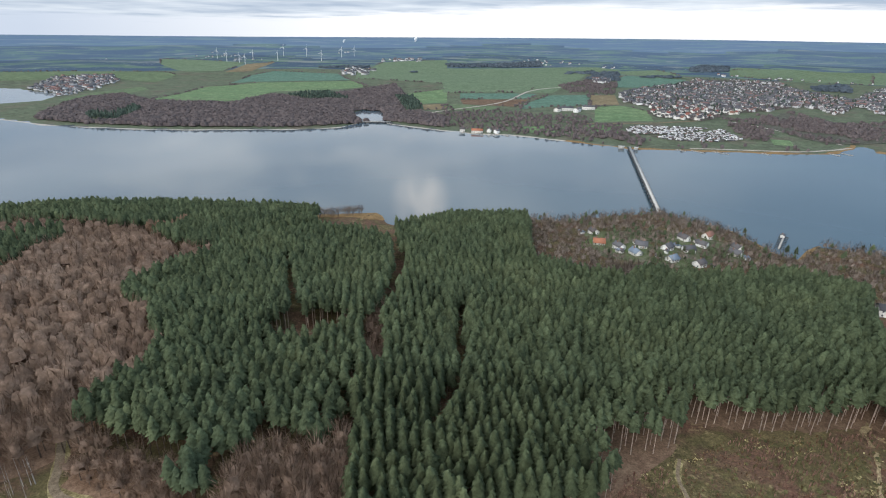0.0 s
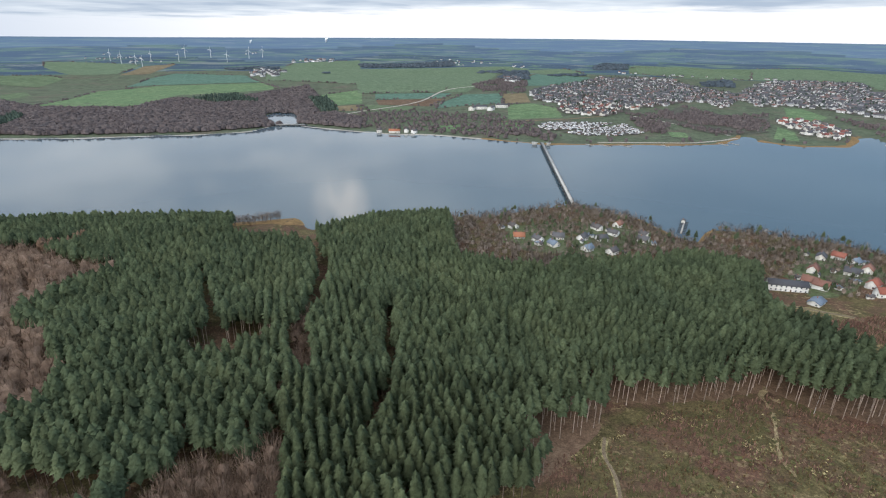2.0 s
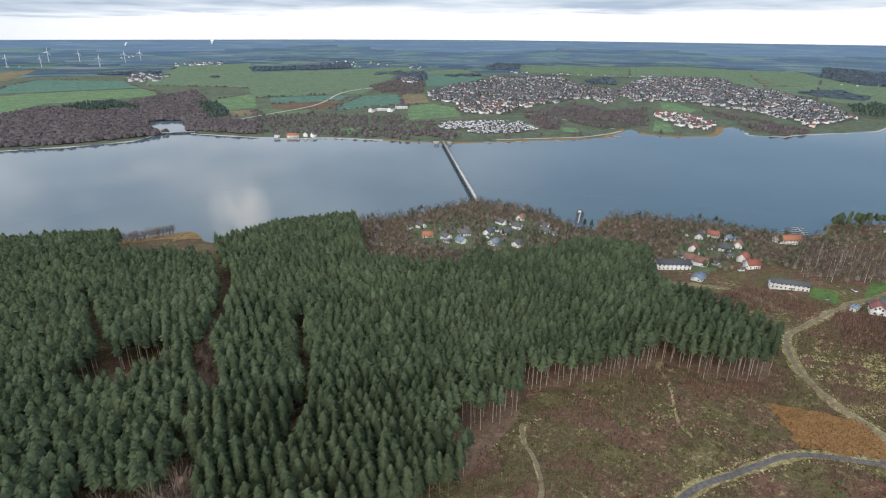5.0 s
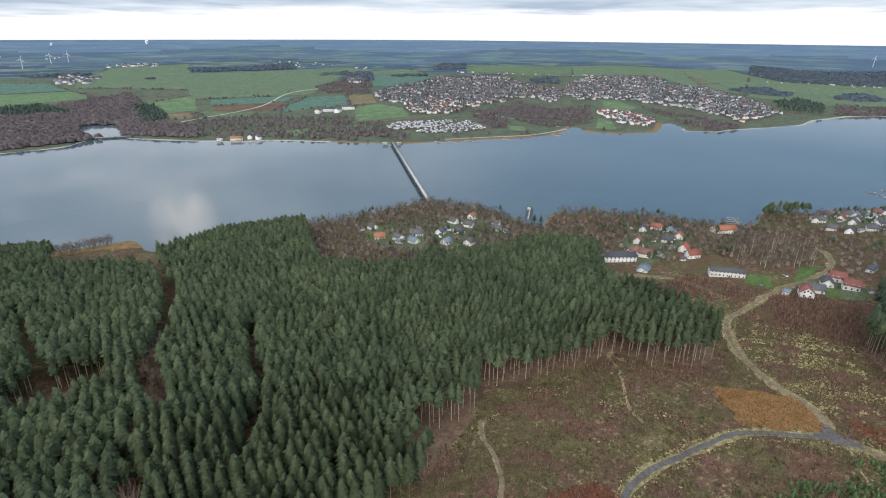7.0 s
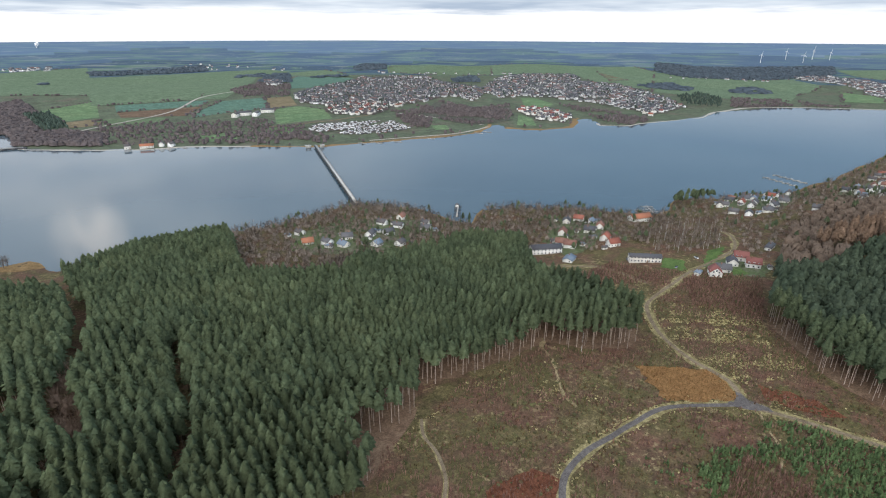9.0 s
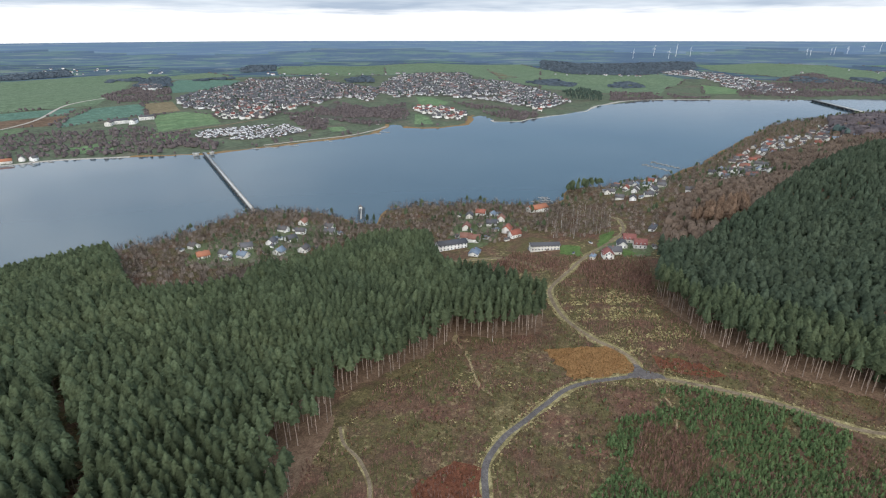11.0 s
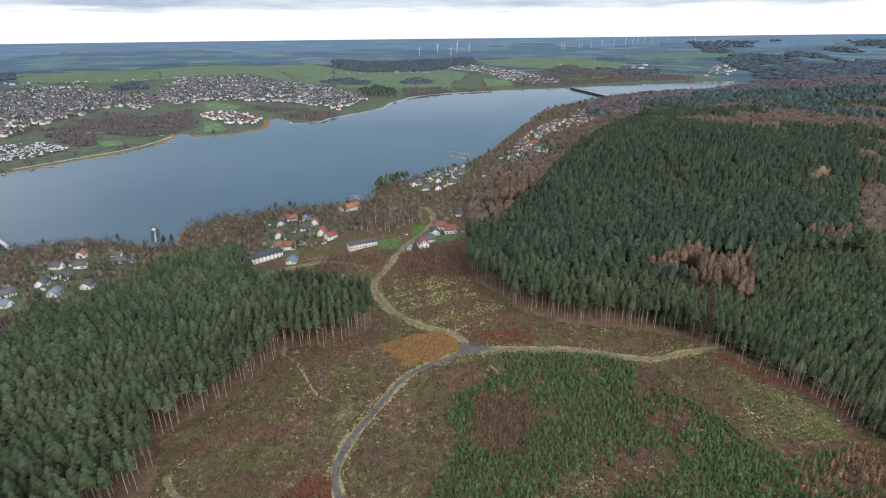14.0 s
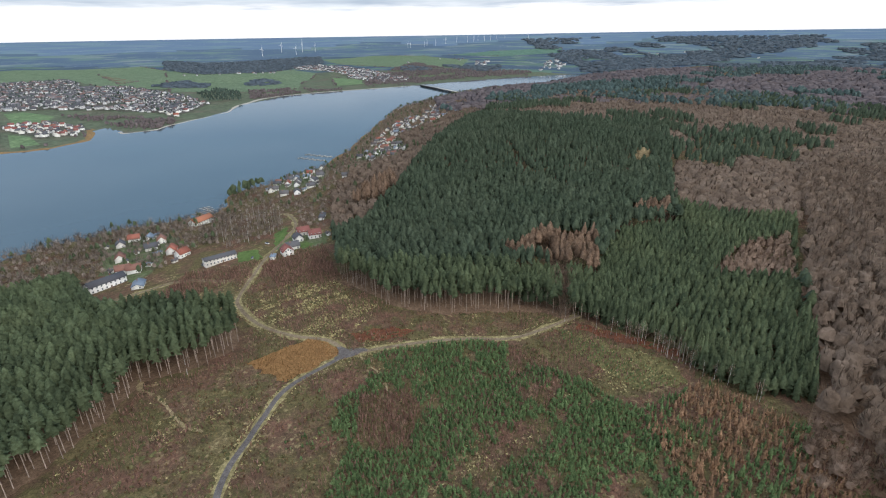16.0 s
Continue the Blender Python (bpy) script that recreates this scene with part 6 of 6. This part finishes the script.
plant("birch_saplings", scatter(BROWN_SPOT, 1.5, (), 0.8), SPRIG, (2.5, 5.0), 0.2, [BIRCH_BRUSH], "patch of reddish-brown birch saplings among young spruces", "saplings")
for p in BROWN_GAPS:
    plant("birch_saplings", scatter(p, 1.8, (), 0.8), SPRIG, (1.5, 3.5), 0.26, [BIRCH_BRUSH], "reddish-brown saplings in gaps of the plantation", "saplings")
rx, ry = [], []
for k in range(15):
    for j in range(30):
        px, py = 279 - j * 1.6 - k * 3.2 * 0.45, -8 - j * 2.0 + k * 1.4
        rx.append(px + random.gauss(0, 0.2))
        ry.append(py + random.gauss(0, 0.2))
rows = (np.array(rx), np.array(ry))
plant("planted_rows", only(rows, inside(*rows, YOUNG_ROWS)), SPRUCE_YOUNG, (0.9, 1.6), 0.5, young, "rows of tiny planted spruces in dry grass", "young spruces")
PLANTED = mottled("planted_ground", [(0.085, 0.078, 0.034), (0.12, 0.108, 0.046), (0.19, 0.155, 0.075)], 4, 0.8)
tagged(drape("planted_ground", YOUNG_ROWS, PLANTED, 0.2, 8.0, 4.0), "yellowish grass between rows of tiny spruces", "grass", kind="structure")
b = scatter(YOUNG_ROWS, 1.4, (), 0.9)
b = only(b, patchy(*b, 7, 1.0) + grain(b, 0.4) > -0.1)
plant("grass_tufts", b, TUFTS, (0.3, 0.7), 1.3, [DRY], "pale dry grass between planted rows", "grass tufts")
b = near_only(scatter(LARCH_YOUNG, 2.4, (), 0.9))
k = patchy(*b, 13, 1.1) + grain(b, 0.5)
plant("young_larches", only(b, k > -0.3), SPRUCE_YOUNG, (2.2, 5.5), 0.32, [LARCH_PALE, BARK], "orange-brown leafless young larches", "young larches")
plant("young_spruces", only(b, k <= -0.3), SPRUCE_YOUNG, (2.5, 5.0), 0.32, young, "bright green young spruces among larches", "young spruces")
for poly in ([(350, 217), (383, 176), (330, 142), (321, 154), (310, 180)], [(285, 265), (335, 272), (348, 232), (320, 222), (290, 240)]):
    plant("red_brush", scatter(poly, 1.6, roads, 0.8), SPRIG, (2.0, 4.5), 0.26, [BIRCH_BRUSH], "dense reddish-brown birch brush beside the road", "saplings")

# birches at the edges: pale trunks, thin crowns
WHITE_BARK = mottled("birch_bark", [(0.42, 0.39, 0.36), (0.60, 0.58, 0.55)], 1.5, 0.4)
BIRCH = [shape(bare_crown(30, 120 + i, 0.35, 0.24, 0.025, 3, None), tube((0, 0, -0.02), (0, 0, 0.95), 0.045, 0.008, 4)) for i in range(4)]
EDGE_BIRCHES = [(287, -6), (280, -22), (273, -49), (256, -74), (238, -82), (220, -100), (226, -98), (242, -72), (260, -58), (276, -34)]
b = scatter(EDGE_BIRCHES, 3.5, (), 0.8)
plant("birch_row", b, BIRCH, (10, 15), 0.18, [TWIG, WHITE_BARK], "row of thin pale-trunked birches at the wood's edge", "birches")
b = scatter([(-172, 148), (-160, 156), (-148, 152), (-146, 140), (-165, 132)], 5.0, (), 0.8)
plant("birch_group", b, BIRCH, (12, 16), 0.2, [TWIG, WHITE_BARK], "group of pale bare birches beside the forest road", "birches")
b = scatter([(430, 235), (520, 290), (500, 330), (400, 300), (385, 262)], 15.0, (), 0.9)
plant("birch_group", clear_of_homes(b), BIRCH, (13, 18), 0.24, [TWIG_GREY, WHITE_BARK], "tall pale birches near the lakeside houses", "birches")
b = scatter([(430, 235), (520, 290), (500, 330), (400, 300), (385, 262)], 8.0, (), 0.8)
plant("shore_wood", clear_of_homes(b), SHORE_TREE, (6, 13), 0.3, grey_twigs, "leafless brown trees among pale birches", "bare wood")
plant("birch_group", (np.array([6.0, 92.0, 205.0, 300.0]), np.array([196.0, 345.0, 178.0, -10.0])), BIRCH, (14, 17), 0.22, [TWIG, WHITE_BARK], "single pale bare birches at the stand's edge", "birches")

# hillside between the east stand and the lake, and beyond it
b = scatter(HILL_NEAR, 9, [(LARCHES[3], None)])
plant("hill_wood", clear_of_homes(b), HILL_TREE, (12, 16), 0.46, dull_twigs, "leafless brown wood between spruces and lakeside houses", "bare wood")
BACK = [(480, -158), (502, -112), (689, -146), (905, -179), (871, -22), (976, 124), (1300, 140), (1500, 100), (1500, -400), (1200, -620), (700, -540), (640, -330), (620, -262), (484, -212)]
b = scatter(BACK, 11.5, [(STAND_EAST, None), (BEECH_EAST, None)])
k = patchy(*b, 120, 0.9)
plant("hill_wood", only(b, k > -0.5), HILL_TREE, (15, 19), 0.56, dull_twigs, "leafless brown beech wood behind the spruce hill", "hill wood")
plant("hill_spruces", only(b, k <= -0.5), SPRUCE_TINY, (18, 23), 0.17, far_needles, "dark spruce patches in the brown hill woods", "hill spruces")

# bare trees along the far shore
line = smooth_line(NORTH_SHORE[10:24], 9.0)
r = np.random.default_rng(11)
b = (line[:, 0] + r.uniform(-25, 25, len(line)), line[:, 1] + r.uniform(5, 60, len(line)))
b = only(b, (shore(*b) > 14) & (patchy(*b, 60, 1.0) > -0.2))
plant("shore_trees", b, CLUMP, (6, 11), 0.5, far_twigs, "leafless trees along the far shore", "bare trees")

# two steam plumes on the skyline
STEAM = mottled("steam", [(0.85, 0.87, 0.89), (0.92, 0.93, 0.94)], 40, 9, 1.0, 0.0)
for x, y, s in ((-246, 4561, 0.42), (-805, 4504, 0.3)):
    r = np.random.default_rng(int(s * 10))
    bits = []
    for k in range(9):
        q, g = dome(r, 3, 7, 1.0, 0.0, 0.25)
        size = (6 + 2.2 * k) * s
        bits.append((q * size + np.array([k * 3.5 * s + r.normal(0, 3), r.normal(0, 3), k * 8.0 * s]), g))
    plume = tagged(new("steam_plume", mesh_from("steam_plume", *joined(bits), [STEAM], True)), "pale steam plume rising from a distant power station", "steam plume")
    plume.matrix_basis = pose(x, y, down_at(x, y) - 4)

# brown growth in the opening of the east stand
plant("ride_trees", scatter([(352, -6), (352, -24), (322, -24), (286, -20), (288, -8), (322, -8)], 3.6), OPEN_TREE, (8, 15), 0.3, twigs, "leafless brown trees in an opening of the stand", "bare trees")


# ---- parked cars ----
def make_car(paint, label):
    root = tagged(new("car"), label, "car", "parked cars")
    body = part("body", *block(-2.1, 2.1, -0.85, 0.85, 0.3, 0.85), paint, root)
    v, f = block(-1.3, 1.1, -0.75, 0.75, 0.85, 1.45)
    v[4:, 0] *= 0.72
    part("cabin", v, f, PANE, root, "dark car windows")
    q, g = tube((0, -0.1, 0), (0, 0.1, 0), 0.32, 0.32, 10)
    a = np.linspace(0, 2 * np.pi, 10, endpoint=False)
    q = np.concatenate([np.stack([np.cos(a) * 0.32, 0 * a - 0.1, np.sin(a) * 0.32], -1), np.stack([np.cos(a) * 0.32, 0 * a + 0.1, np.sin(a) * 0.32], -1), [[0, -0.1, 0], [0, 0.1, 0]]])
    g = np.concatenate([g, [[20, (i + 1) % 10, i] for i in range(10)], [[21, 10 + i, 10 + (i + 1) % 10] for i in range(10)]])
    tyre = mesh_from("wheel", q, g, [DARK_STEEL])
    for x in (-1.3, 1.3):
        for y in (-0.82, 0.82):
            o = new("wheel", tyre)
            o.parent, o.matrix_basis = root, pose(x, y, 0.32)
    return root


WHITE_PAINT = varied("white_car_paint", [(0.75, 0.75, 0.75), (0.8, 0.8, 0.8)], 0.25, 0.5)
GREY_PAINT = varied("grey_car_paint", [(0.12, 0.13, 0.15), (0.3, 0.31, 0.33)], 0.25, 0.5)
kinds = [make_car(WHITE_PAINT, "white parked car beside a house"), make_car(GREY_PAINT, "grey parked car beside a house")]
for k, (x, y, turn) in enumerate(((378, 208, 30), (366, 232, 20), (372, 206, 35), (406, 362, 110), (414, 350, 60), (352, 268, 50), (398, 236, 70), (340, 345, 10))):
    m = pose(x, y, down_at(x, y), 0, 0, turn)
    if k < 2:
        kinds[k].matrix_basis = m
    else:
        copy_thing(kinds[k % 2], m)

# pale quarry face between the spruces
r = np.random.default_rng(21)
cols, lines = 13, 5
v = [(-9 + 18 * i / (cols - 1) + r.normal(0, 0.4), -4.0 + 8.0 * j / (lines - 1) + r.normal(0, 0.6), 17.0 * j / (lines - 1) * (1 - 0.25 * abs(i / (cols - 1) - 0.5)) + r.normal(0, 0.6)) for j in range(lines) for i in range(cols)]
v += [(-9 + 18 * i / (cols - 1), 12.0, 0.0) for i in range(cols)]
f = [[j * cols + i, j * cols + i + 1, (j + 1) * cols + i + 1, (j + 1) * cols + i] for j in range(lines) for i in range(cols - 1)]
rock = tagged(new("quarry_face", mesh_from("quarry_face", np.array(v), np.array(f), [SAND])), "pale sandy quarry face in the spruce wood", "quarry", kind="structure")
rock.matrix_basis = pose(664, -107, down_at(664, -107) - 1, 0, 0, -100)

# low bare wood at the corner of the clearing
CORNER = [(231, -128), (194, -109), (167, -96), (172, -124), (182, -184), (237, -196), (237, -156)]
plant("corner_wood", scatter(CORNER, 4.8, [(BEECH_EAST, None)], 0.7), BARE_NEAR, (5, 11), 0.28, [TWIG, BARK], "low leafless olive-brown trees at the clearing's corner", "bare wood")
tagged(drape("fallen_leaves", CORNER, LEAVES, 0.15, 12.0, 4.0), "brown fallen leaves under low bare trees", "leaf litter", kind="structure")
tagged(ribbon("forest_ride", [(231, -128), (194, -109), (167, -96)], 4.0, LITTER, 0.3, 4.0, 0.3), "reddish-brown forest ride beside bare trees", "path", kind="structure")
